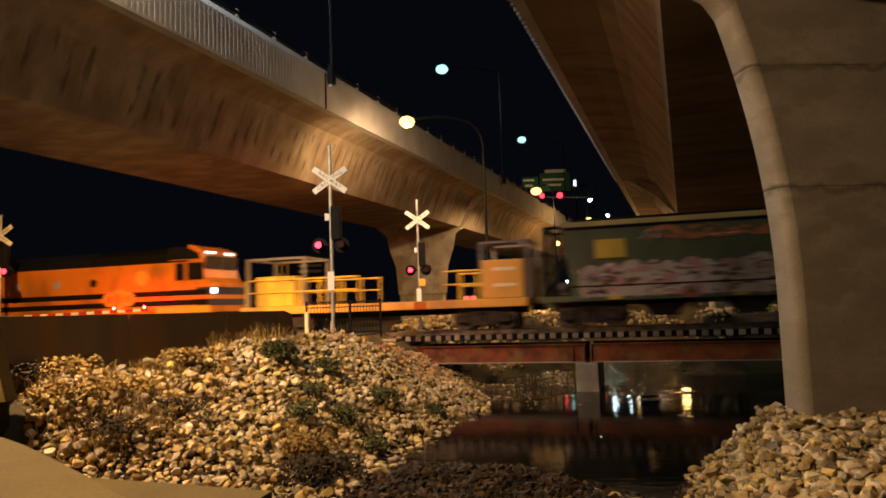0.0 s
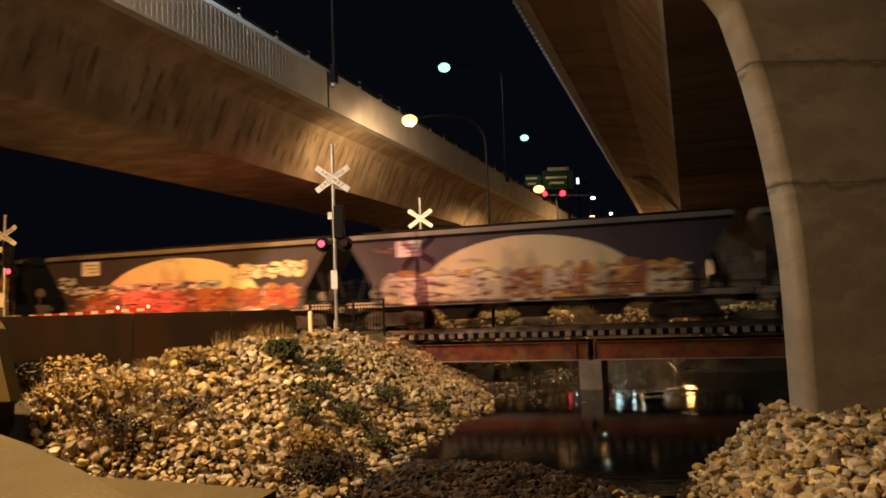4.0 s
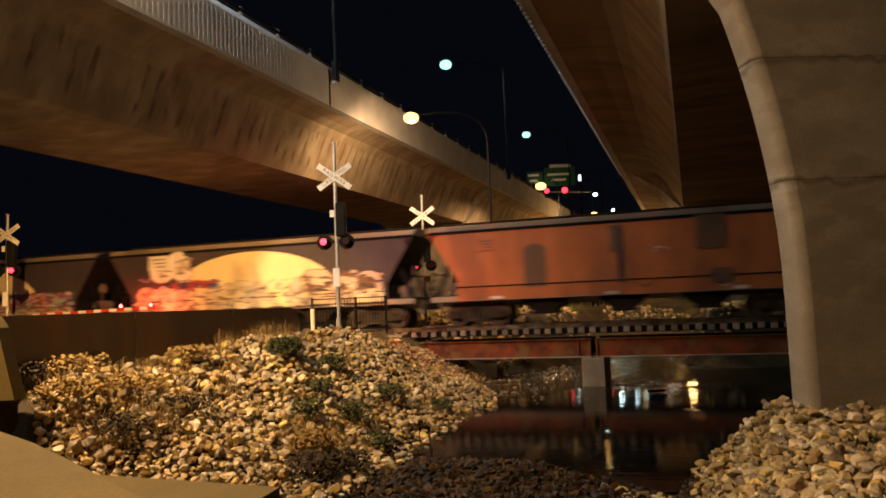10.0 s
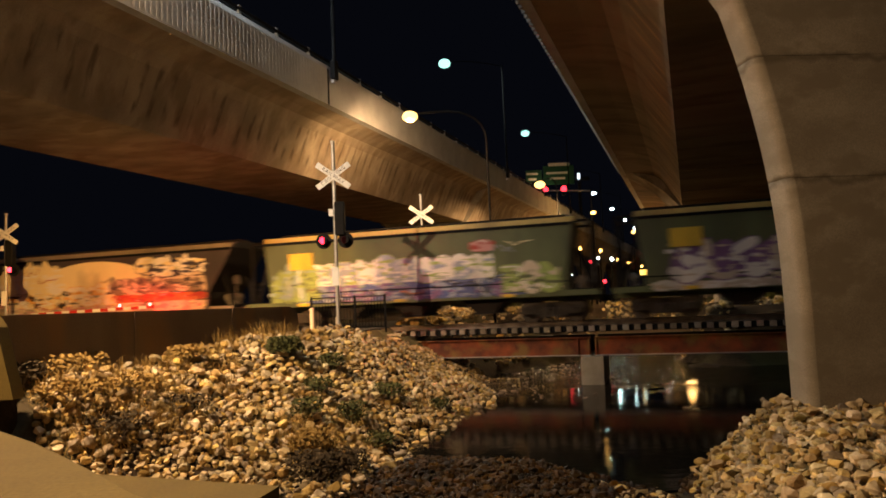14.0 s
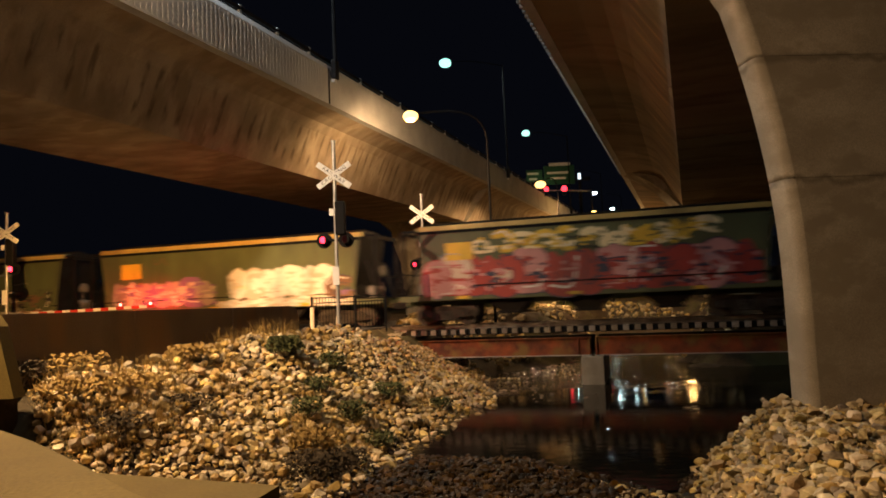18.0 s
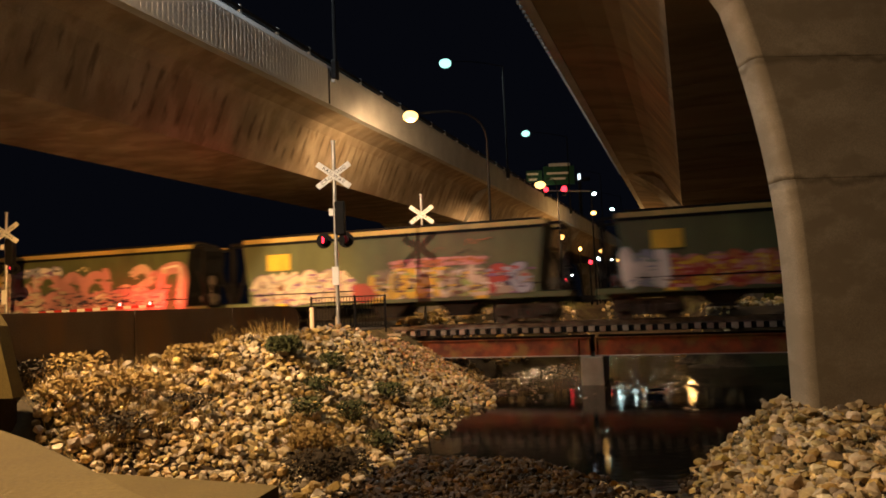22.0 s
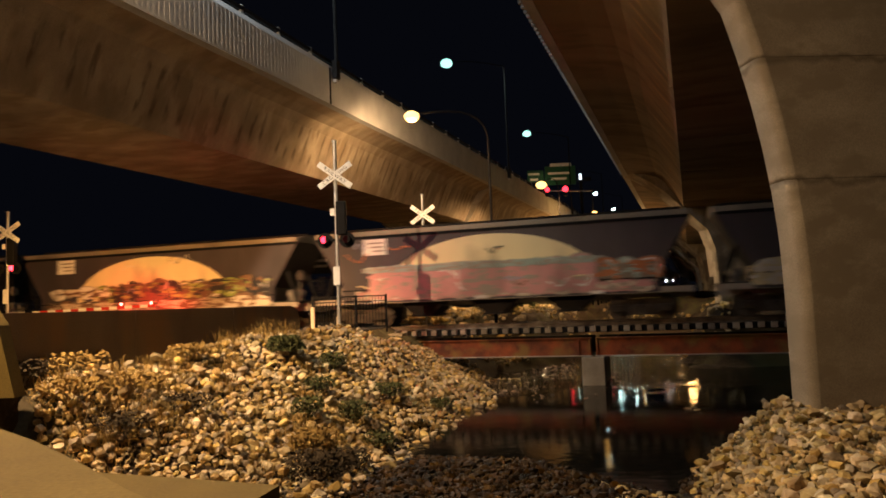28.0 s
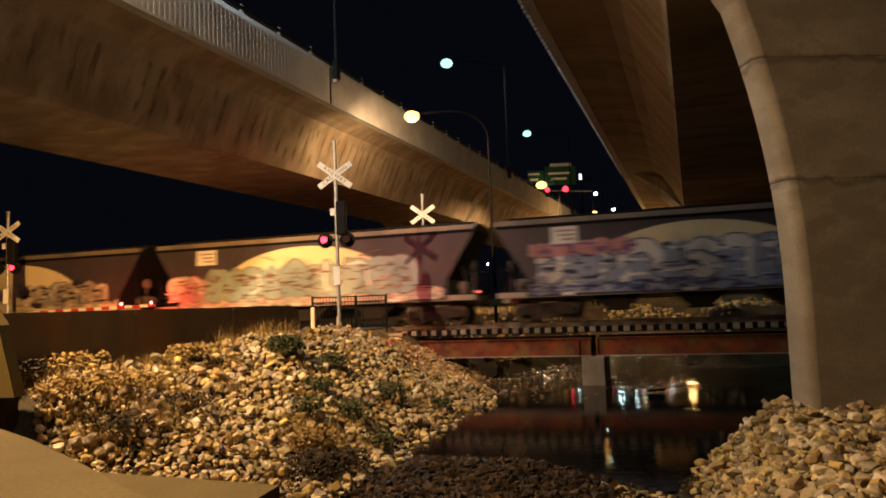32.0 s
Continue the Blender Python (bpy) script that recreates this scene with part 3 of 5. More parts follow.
def ribbon(bm, pts, r, y, mat):
    """A smooth painted stroke of even width through the points, as one strip."""
    p = [Vector(q) for q in pts]
    p = [p[0] * 2 - p[1]] + p + [p[-1] * 2 - p[-2]]
    line = []
    for i in range(1, len(p) - 2):
        for k in range(5):
            t = k / 5
            line.append(0.5 * ((2 * p[i]) + (p[i + 1] - p[i - 1]) * t + (2 * p[i - 1] - 5 * p[i] + 4 * p[i + 1] - p[i + 2]) * t * t + (3 * p[i] - p[i - 1] - 3 * p[i + 1] + p[i + 2]) * t ** 3))
    line.append(p[-2])
    n = len(line)
    d0, d1 = (line[0] - line[1]).normalized() * r, (line[-1] - line[-2]).normalized() * r
    line = [line[0] + d0] + line + [line[-1] + d1]
    prev = None
    for i, q in enumerate(line):
        d = (line[min(i + 1, n + 1)] - line[max(i - 1, 0)]).normalized()
        w = r * (0.45 if i in (0, n + 1) else 1.0)
        yy = y + 0.0015 * i / n
        a, b = bm.verts.new((q.x - d.y * w, yy, q.y + d.x * w)), bm.verts.new((q.x + d.y * w, yy, q.y - d.x * w))
        if prev:
            f = bm.faces.new((prev[0], prev[1], b, a))
            f.material_index = mat
        prev = (a, b)


LETTERS = (
    ((0, 0), (0.04, 0.7), (0.3, 1), (0.7, 1), (0.96, 0.7), (1, 0)),
    ((0.95, 0.85), (0.5, 1), (0.08, 0.72), (0.5, 0.5), (0.92, 0.28), (0.5, 0), (0.05, 0.15)),
    ((0.9, 0.9), (0.4, 1), (0.02, 0.6), (0.1, 0.12), (0.5, 0), (0.95, 0.12)),
    ((0, 1), (0.02, 0.3), (0.3, 0), (0.7, 0), (0.98, 0.3), (1, 1)),
    ((0.5, 1), (0.95, 0.75), (0.95, 0.25), (0.5, 0), (0.05, 0.25), (0.05, 0.75), (0.48, 1)),
    ((0, 0), (0.05, 0.95), (0.75, 0.95), (0.9, 0.6), (0.3, 0.45), (0.95, 0)),
    ((0.02, 0), (0.06, 1), (0.5, 0.35), (0.94, 1), (0.98, 0)),
    ((0.95, 1), (0.1, 0.95), (0.05, 0.5), (0.7, 0.52), (0.05, 0.45), (0.1, 0.04), (0.95, 0)),
)


def turned(rng):
    """One of the bubble shapes, turned over at random so that a row of them spells nothing."""
    shape, fx, fz = rng.choice(LETTERS), rng.random() < 0.5, rng.random() < 0.5
    cut = shape[:rng.choice((4, 5, 7))]
    return [(1 - px if fx else px, 1 - pz if fz else pz) for px, pz in cut]


def dabs(bm, rng, x0, x1, z0, z1, n, y, colours):
    """Many small overlapping spray dabs, longer than high."""
    for i in range(n):
        cx, cz = rng.uniform(x0, x1), rng.uniform(z0, z1)
        rx, rz = rng.uniform(0.07, 0.36), rng.uniform(0.03, 0.12)
        yy = y + 0.0025 * i / n
        ring = []
        for k in range(8):
            a = 0.785 * k
            ring.append(bm.verts.new((min(x1 + 0.1, max(x0 - 0.1, cx + rx * math.cos(a) * rng.uniform(0.6, 1.1))), yy, min(z1, max(z0, cz + rz * math.sin(a) * rng.uniform(0.6, 1.1))))))
        bm.faces.new(ring[::-1]).material_index = rng.randrange(colours)


def graffiti(parent, rng, x0, x1, z0, z1, fill, line, cloud=None, width=0.9, layer=0):
    """A row of abstract bubble shapes on a puffy cloud, broken up by spray dabs: outline, fill and a pale glint for each shape."""
    y = NEAR + 0.005 + 0.014 * layer
    h = z1 - z0
    if cloud:
        k = int((x1 - x0) / 0.1)
        puff, shift = rng.uniform(0.5, 0.8), rng.uniform(0, 3)
        wave = [abs(math.sin((x0 + (x1 - x0) * i / k) * math.pi / puff + shift)) for i in range(k + 1)]
        top = [(x0 + (x1 - x0) * i / k, z1 - h * (0.2 - 0.15 * w + 0.1 * noise.noise((i * 0.07, layer, x0)))) for i, w in enumerate(wave)]
        for i in range(4):
            # the ends of the cloud are rounded off
            top[i] = (top[i][0], top[i][1] - h * 0.14 * (4 - i) ** 1.3 / 3)
            top[k - i] = (top[k - i][0], top[k - i][1] - h * 0.14 * (4 - i) ** 1.3 / 3)
        bm = B()
        a = [bm.verts.new((x, y - 0.002, z)) for x, z in top]
        b = [bm.verts.new((x, y - 0.002, z0 + 0.04 * h * (1 + noise.noise((x * 1.7, 3.0, layer))))) for x, z in top]
        for i in range(k):
            bm.faces.new((a[i], a[i + 1], b[i + 1], b[i]))
        part("spray_cloud", bm, P[cloud], parent)
        tones = list(dict.fromkeys(fill + (line, cloud, cloud)))
        bm = B()
        dabs(bm, rng, x0, x1, z0 + 0.03 * h, z1 - 0.24 * h, int((x1 - x0) * h * 7), y - 0.0012, len(tones))
        me = mesh_of("overspray", bm, P[tones[0]])
        for c in tones[1:]:
            me.materials.append(P[c])
        tagged(part("overspray", me, P[tones[0]], parent), kind="stuff")
    n = max(1, int((x1 - x0) / (width * 0.8)))
    w = (x1 - x0) / n
    over, tints = B(), list(dict.fromkeys((line,) + fill))
    for i in range(n):
        lean = rng.uniform(-0.1, 0.1) * h
        hh = h * rng.uniform(0.62, 0.8)
        ww = w * rng.uniform(0.75, 1.05)
        lx, lz = x0 + (i + 0.5) * w - ww / 2, z0 + h * rng.uniform(0.1, 0.16)
        pts = [Vector((lx + ww * (1 - px) + lean * pz + rng.uniform(-0.05, 0.05) * ww, lz + hh * pz + rng.uniform(-0.04, 0.04) * hh)) for px, pz in turned(rng)]
        c = fill[i % len(fill)] if rng.random() < 0.7 else rng.choice(fill)
        r = min(ww, hh) * rng.uniform(0.17, 0.25)
        bm = B()
        ribbon(bm, pts, r * 1.22, y + 0.002 + 0.0003 * (i % 3), 0)
        ribbon(bm, pts, r, y + 0.005 + 0.0003 * (i % 3), 1)
        if rng.random() < 0.5:
            shift = Vector((0.3 * r, 0.35 * r))
            ribbon(bm, [q + shift for q in pts[:3]], r * 0.2, y + 0.0085, 2)
        dabs(over, rng, lx - 0.1, lx + ww + 0.1, lz, lz + hh, 11, y + 0.0088, len(tints))
        me = mesh_of("spray_stroke", bm, P[line])
        me.materials.append(P[c])
        me.materials.append(P["white"])
        part("spray_stroke", me, P[line], parent)
    me = mesh_of("overspray", over, P[line])
    for c in tints[1:]:
        me.materials.append(P[c])
    tagged(part("overspray", me, P[line], parent), kind="stuff")


def arc(parent, a=4.3, b=2.0, base=1.68, c="cream", x=0.0, lift=0.003):
    bm = B()
    flat_shape(bm, [(x + a * math.cos(math.pi * i / 28), base + b * math.sin(math.pi * i / 28)) for i in range(29)], NEAR + lift)
    part("painted_arc", bm, P[c], parent)


def patch(parent, x, z, w, h, c, lines="", name="painted_panel"):
    bm = B()
    flat_shape(bm, [(x - w / 2, z - h / 2), (x + w / 2, z - h / 2), (x + w / 2, z + h / 2), (x - w / 2, z + h / 2)], NEAR + 0.062)
    p = part(name, bm, P[c], parent)
    if lines:
        for i in range(3):
            bm = B()
            zz = z + h * (0.25 - 0.25 * i)
            flat_shape(bm, [(x - w * 0.38, zz - h * 0.05), (x + w * (0.3 - 0.1 * i), zz - h * 0.05), (x + w * (0.3 - 0.1 * i), zz + h * 0.05), (x - w * 0.38, zz + h * 0.05)], NEAR + 0.066)
            part("stencil_bar", bm, P[lines], p)


def wheel_mesh():
    bm = B()
    for y in (0.75, -0.75):
        s = 1 if y > 0 else -1
        rod(bm, (0, y - 0.065 * s, 0), (0, y + 0.065 * s, 0), 0.455, 24)
        rod(bm, (0, y - 0.09 * s, 0), (0, y - 0.06 * s, 0), 0.485, 24)
        rod(bm, (0, y + 0.06 * s, 0), (0, y + 0.16 * s, 0), 0.13, 12)
        for i in range(5):
            a = 2 * math.pi * i / 5
            rod(bm, (0.27 * math.cos(a), y + 0.06 * s, 0.27 * math.sin(a)), (0.27 * math.cos(a), y + 0.075 * s, 0.27 * math.sin(a)), 0.06, 8)
    rod(bm, (0, -0.95, 0), (0, 0.95, 0), 0.08, 10)
    return mesh_of("wheelset", bm, WHEEL)


WHEEL = material("dusty_wheel_steel", (0.09, 0.075, 0.06), (0.045, 0.038, 0.032), 3.0, 0.6, 0.5)
WHEEL_ME = wheel_mesh()


def bogie_meshes(base):
    b = base / 2
    pts = [(-b - 0.3, 0.36), (-b - 0.3, 0.6), (-b, 0.66), (-0.5, 0.78), (0.5, 0.78), (b, 0.66), (b + 0.3, 0.6), (b + 0.3, 0.36), (b - 0.25, 0.36), (0.55, 0.2), (-0.55, 0.2), (-b + 0.25, 0.36)]
    side = prism(B(), pts, -0.06, 0.06, "y")
    spring = B()
    for x in (-0.2, 0.0, 0.2):
        rod(spring, (x, 0, 0.26), (x, 0, 0.6), 0.075, 10)
    box(spring, (0, 0, 0.25), (0.6, 0.16, 0.04))
    return (mesh_of("bolster", box(B(), (0, 0, 0.62), (0.4, 2.2, 0.26), 0.02), UNDER), mesh_of("side_frame", side, FRAME), mesh_of("spring_nest", spring, WHEEL),
            mesh_of("axle_box", box(B(), (0, 0, 0.46), (0.3, 0.12, 0.28), 0.03), FRAME))


FRAME = material("dusty_bogie_frame", (0.07, 0.056, 0.04), (0.035, 0.028, 0.022), 2.5, 0.75, 0.2)
BOGIE = bogie_meshes(1.78)


def bogie(parent, x, s0, base=1.78, axles=2, meshes=None):
    meshes = meshes or BOGIE
    fr = part("bogie", meshes[0], UNDER, parent, at=pose(x, 0, 0))
    for y in (1.02, -1.02):
        part("side_frame", meshes[1], FRAME, fr, at=pose(0, y, 0))
        part("spring_nest", meshes[2], WHEEL, fr, at=pose(0, y * 1.08, 0))
        for i in range(axles):
            part("axle_box", meshes[3], FRAME, fr, at=pose((i - (axles - 1) / 2) * base / (axles - 1), y * 1.1, 0))
    for i in range(axles):
        ax = (i - (axles - 1) / 2) * base / (axles - 1)
        w = part("wheelset", WHEEL_ME, WHEEL, fr, at=pose(ax, 0, 0.46, 0, random.uniform(0, 70), 0))
        WHEELS.append((w, s0 + x + ax, ax))


def sill_mesh(half):
    bm = B()
    for y in (1.32, -1.32):
        box(bm, (0, y * 1.03, 1.14), (half * 2, 0.06, 0.22))
    box(bm, (0, 0, 1.0), (half * 2, 0.5, 0.34))
    return bm


def chute_mesh():
    bm = B()
    prism(bm, [(-1.2, 1.2), (1.2, 1.2), (0.42, 0.5), (-0.42, 0.5)], -1.0, 1.0, "y")
    box(bm, (0, 0, 0.46), (1.0, 2.2, 0.1))
    return mesh_of("discharge_chute", bm, UNDER)


def end_meshes(half):
    """Ladder, hand rail, two braces and platform at one end (x > 0)."""
    ladder = B()
    for y in (1.3, 0.8):
        rod(ladder, (half - 0.12, y, 1.2), (half - 0.12, y, 2.3), 0.025, 6)
    for i in range(4):
        rod(ladder, (half - 0.12, 0.8, 1.4 + 0.28 * i), (half - 0.12, 1.3, 1.4 + 0.28 * i), 0.02, 6)
    out = [("end_ladder", ladder), ("hand_rail", rod(B(), (half - 0.12, -1.3, 2.2), (half - 0.12, 1.3, 2.2), 0.025, 6)), ("end_platform", box(B(), (half - 0.7, 0, 1.27), (1.3, 2.6, 0.05)))]
    for y in (0.9, -0.9):
        out.append(("end_brace", prism(B(), [(half - 0.3, 1.2), (half - 0.16, 1.2), (half - 0.75, 2.9), (half - 0.9, 2.9)], y - 0.05, y + 0.05, "y")))
    return out


def end_frame(top):
    """Corner posts and rails that stand before a steep end sheet."""
    out = [("cross_rail", box(B(), (7.5, 0, 3.9), (0.12, 2.36, 0.12)))]
    for y in (1.24, -1.24):
        out.append(("corner_post", box(B(), (7.5, y, 2.55), (0.14, 0.12, 2.7))))
        out.append(("top_rail", box(B(), ((top + 7.5) / 2, y, 3.96), (7.6 - top, 0.1, 0.1))))
    return out


def brake_mesh(half):
    """Brake cylinder, air reservoir and hand wheel that stand on the end platform."""
    bm = B()
    rod(bm, (half - 0.75, -0.55, 1.62), (half - 0.75, 0.35, 1.62), 0.21, 14)
    rod(bm, (half - 0.75, 0.35, 1.62), (half - 0.75, 0.5, 1.62), 0.12, 12)
    box(bm, (half - 0.75, -0.1, 1.36), (0.3, 0.8, 0.16), 0.02)
    rod(bm, (half - 0.2, -0.75, 1.3), (half - 0.2, -0.75, 2.45), 0.03, 8)
    rod(bm, (half - 0.17, -0.75, 2.4), (half - 0.13, -0.75, 2.4), 0.26, 16)
    return mesh_of("brake_gear", bm, FRAME_GREY)


def coupler_mesh():
    bm = B()
    box(bm, (0.2, 0, 0.88), (0.55, 0.2, 0.24), 0.03)
    box(bm, (0.45, 0, 0.88), (0.2, 0.34, 0.3), 0.04)
    return mesh_of("coupler", bm, UNDER)


CHUTES, COUPLER = chute_mesh(), coupler_mesh()
SHAPES = {}
for key, top, foot in (("grey", 7.8, 6.55), ("green", 6.85, 6.55)):
    SHAPES[key] = dict(top=top, foot=foot, shell=mesh_of("body", hopper_shell(top, foot), P["grey"]), sill=mesh_of("sill", sill_mesh(7.75), UNDER),
                       gear=[(n, mesh_of(n, bm, BLACK)) for n, bm in end_meshes(7.75) + (end_frame(top) if key == "green" else [])], brake=brake_mesh(7.75))
    bm = B()
    box(bm, (0, 0, 4.32), (top * 2 - 0.6, 0.62, 0.05))
    for i in range(14):
        box(bm, ((i - 6.5) * (top - 0.4) / 7, 0, 4.28), (0.06, 0.7, 0.08))
    SHAPES[key]["walk"] = mesh_of("roof_walkway", bm, UNDER)
    bm = B()
    for y in (1.36, -1.36):
        prism(bm, [(y - 0.07, 3.93), (y + 0.07, 3.93), (y + 0.05, 4.12), (y - 0.05, 4.12)], -top + (0.05 if key == "grey" else -0.1), top - 0.05, "x")
    # green wagons' roof rail holds the lamp's yellow light in its colour
    SHAPES[key]["cant"] = mesh_of("roof_rail", bm, P["roof"] if key == "grey" else P["rail_lamplit"])
    bm = B()
    for y in (1.41, -1.41):
        box(bm, (0, y, 3.86), (top * 2 - 0.1, 0.03, 0.12))
        box(bm, (0, y, 1.6), (foot * 2 + 0.1, 0.03, 0.05))
    SHAPES[key]["bead"] = mesh_of("side_rib", bm, BLACK)


# how far each wagon stands ahead of an even spacing, as the couplers are stretched or closed up
SLACK = (0.1, 0.1, 0.1, 0.1, 0.15, 0.15, 0.35, 0.45, 0.55, 0.9, 1.2, 1.33, 1.38, 1.25, 1.18, 0.92, 0.6, 0.52, 0.55, 0.5, 0.5)


def hopper(j, key, colour, label):
    s = -8.4 - 16.4 * (j - 1) + SLACK[j - 1]
    q = SHAPES[key]
    root = thing("hopper_wagon", track_pose(s), label, "freight wagon", "wagons of the grain train")
    MOVERS.append((root, s))
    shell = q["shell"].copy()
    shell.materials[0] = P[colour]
    # slot 1: black for the shaded look of the end sheets
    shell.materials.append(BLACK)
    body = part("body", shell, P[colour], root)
    sill = q["sill"].copy()
    sill.materials.clear()
    sill.materials.append(P["sill"] if key == "grey" else P[colour])
    part("sill", sill, UNDER, root)
    for x in (-3.1, 0.0, 3.1):
        part("discharge_chute", CHUTES, UNDER, root, at=pose(x, 0, 0))
    part("roof_walkway", q["walk"], UNDER, root)
    part("roof_rail", q["cant"], P["roof"], root)
    part("side_rib", q["bead"], BLACK, root)
    for a in (0, 180):
        for n, me in q["gear"]:
            part(n, me, BLACK, root, at=pose(0, 0, 0, 0, 0, a))
        part("brake_gear", q["brake"], FRAME_GREY, root, at=pose(0, 0, 0, 0, 0, a))
        part("coupler", COUPLER, UNDER, root, at=pose(7.8 if a == 0 else -7.8, 0, 0, 0, 0, a))
    for x in (4.9, 0.4, -4.2):
        patch(body, x, 1.13, 0.5, 0.12, "white" if key == "grey" else "yellow", name="sill_mark")
    for x in (5.85, -5.85):
        bogie(root, x, s)
    return body


def grey_hopper(j, spray, sign="white", arc_c="cream"):
    body = hopper(j, "grey", "grey", "dark grey grain hopper wagon with a painted arc and graffiti")
    rng = random.Random(100 + j)
    arc(body, c=arc_c)
    if sign:
        patch(body, 4.95, 3.42, 1.05, 0.68, sign, "sill")
    for i, g in enumerate(spray):
        graffiti(body, rng, g[0] * 1.17, g[1] * 1.17, *g[2:], layer=i + 1)
    tags(body, rng, 5.6, 9)


def green_hopper(j, spray, arcs=(), inner=None):
    body = hopper(j, "green", "green", "faded green grain hopper wagon covered in graffiti")
    rng = random.Random(100 + j)
    patch(body, 5.0, 3.02, 1.15, 0.72, "yellow")
    for i, g in enumerate(spray):
        graffiti(body, rng, *g, layer=i)
    for i, (x, a, b, c) in enumerate(arcs):
        arc(body, a, b, 1.12, c, x, 0.003 + 0.004 * i)
    if inner:
        graffiti(body, rng, *inner, layer=2)
    tags(body, rng, 5.6, 8)


def tags(body, rng, half, n):
    """Thin spray-can scrawls and drips scattered over a wagon's side."""
    for _ in range(n):
        x, z = rng.uniform(-half, half), rng.choice((rng.uniform(1.2, 1.7), rng.uniform(1.2, 2.2), rng.uniform(2.5, 3.4)))
        w, h = rng.uniform(0.4, 1.1), rng.uniform(0.15, 0.45)
        pts = [(x + w * i / 5 + rng.uniform(-0.06, 0.06), z + h * rng.uniform(0, 1)) for i in range(6)]
        bm = B()
        ribbon(bm, pts, rng.uniform(0.012, 0.028), NEAR + 0.07, 0)
        part("spray_tag", bm, P[rng.choice(("white", "black", "beige", "rust", "sky", "cream", "brown"))], body)
    for _ in range(n):
        bm = B()
        x, z, w, h = rng.uniform(-half, half), rng.uniform(1.2, 2.0), rng.uniform(0.25, 0.8), rng.uniform(0.12, 0.3)
        k = 9
        flat_shape(bm, [(x + w * math.cos(6.28 * i / k) * rng.uniform(0.6, 1), z + h * math.sin(6.28 * i / k) * rng.uniform(0.6, 1)) for i in range(k)], NEAR + 0.0045)
        part("paint_smear", bm, P[rng.choice(("beige", "brown", "rust", "grey", "navy", "sill"))], body)


green_hopper(1, [(-6.4, 6.2, 1.12, 2.55, ("pink", "beige", "beige"), "brown", "beige"), (-6.4, -1.0, 1.2, 2.2, ("brown", "roof"), "brown", "brown"), (-5.6, 3.6, 3.25, 3.78, ("rust",), "green", None, 1.3), (-6.4, -4.6, 2.6, 3.4, ("rust", "yellow"), "green", None, 0.9)])
grey_hopper(2, [(-5.3, 5.2, 1.12, 2.2, ("pink", "brown", "rust"), "brown", "brown"), (-5.3, -1.0, 1.3, 2.2, ("red", "rust"), "brown", "rust"), (-2.0, 5.4, 2.2, 2.6, ("teal", "white"), "grey", "teal"), (5.0, 5.9, 2.3, 3.1, ("white",), "grey", None, 0.5), (-5.6, -2.6, 2.5, 3.3, ("cream", "beige"), "grey", None, 0.6)])
grey_hopper(3, [(-5.2, 5.2, 1.12, 2.5, ("beige", "cream", "rust"), "brown", "box"), (1.0, 5.2, 1.2, 2.2, ("cream", "beige"), "brown", "beige")])
grey_hopper(4, [(-5.3, 5.2, 1.12, 2.4, ("beige", "white", "beige"), "sill", "beige", 0.6), (0.4, 5.2, 1.7, 2.5, ("sky", "beige", "purple"), "blue", "sky", 0.7), (-5.4, -0.6, 2.2, 2.85, ("beige", "sill"), "roof", None, 0.8)])
grey_hopper(5, [(-5.4, 5.2, 1.12, 1.75, ("beige", "sill", "pink"), "brown", "sill", 0.6), (-5.4, 5.2, 1.55, 2.4, ("red", "purple", "teal", "pink"), "navy", "brown", 0.55)])
grey_hopper(6, [(-5.4, 5.2, 1.12, 2.35, ("beige", "cream", "roof"), "sill", "beige", 0.8), (1.5, 3.6, 2.1, 2.5, ("blue", "red"), "navy", "beige", 0.5), (2.7, 4.5, 2.6, 3.75, ("white",), "sill", "beige", 1.0), (-5.4, -2.4, 1.7, 2.6, ("beige", "brown"), "grey", "brown", 1.3)])
body = hopper(7, "grey", "orange", "plain faded orange grain hopper wagon with dark panels")
patch(body, 0.0, 2.6, 0.2, 2.2, "grey")
patch(body, 0.25, 3.2, 0.3, 1.0, "brown")
patch(body, -3.3, 3.25, 1.05, 1.25, "brown")
patch(body, -3.6, 1.6, 0.75, 0.55, "brown")
bm = B()
flat_shape(bm, [(2.85, 1.5), (3.75, 1.5)] + [(3.3 + 0.45 * math.cos(math.pi * i / 10), 2.9 + 0.3 * math.sin(math.pi * i / 10)) for i in range(11)], NEAR + 0.009)
part("painted_panel", bm, P["brown"], body, "dark arched panel")
patch(body, 5.3, 3.3, 0.8, 0.5, "rust", "brown")
tags(body, random.Random(7), 5.0, 3)
grey_hopper(8, [(-5.4, 5.4, 1.12, 1.75, ("beige", "pink", "cream"), "sill", "beige"), (-2.4, 4.6, 1.5, 2.6, ("white", "black", "cream"), "box", "cream", 0.75), (-5.4, -1.2, 1.6, 2.0, ("red", "rust"), "rust", "rust", 0.6), (1.6, 5.9, 2.2, 3.8, ("white", "cream"), "cream", "cream", 1.2), (-5.4, -2.2, 2.7, 3.75, ("white", "cream"), "navy", None, 1.0), (-5.4, -1.0, 2.0, 2.8, ("roof", "beige"), "grey", "roof", 0.9)], None)
green_hopper(9, [(-5.4, 5.2, 1.12, 2.1, ("sky", "blue", "purple"), "navy", "blue", 0.7), (-3.6, 4.6, 1.85, 2.95, ("white", "sky", "white"), "lime", "white", 1.0), (4.2, 6.4, 1.2, 2.9, ("lime", "teal"), "green", "lime"), (-3.7, -2.8, 2.95, 3.5, ("pink",), "red", "pink", 0.9), (-6.3, -4.0, 1.2, 2.5, ("lime", "beige"), "green", "lime")])
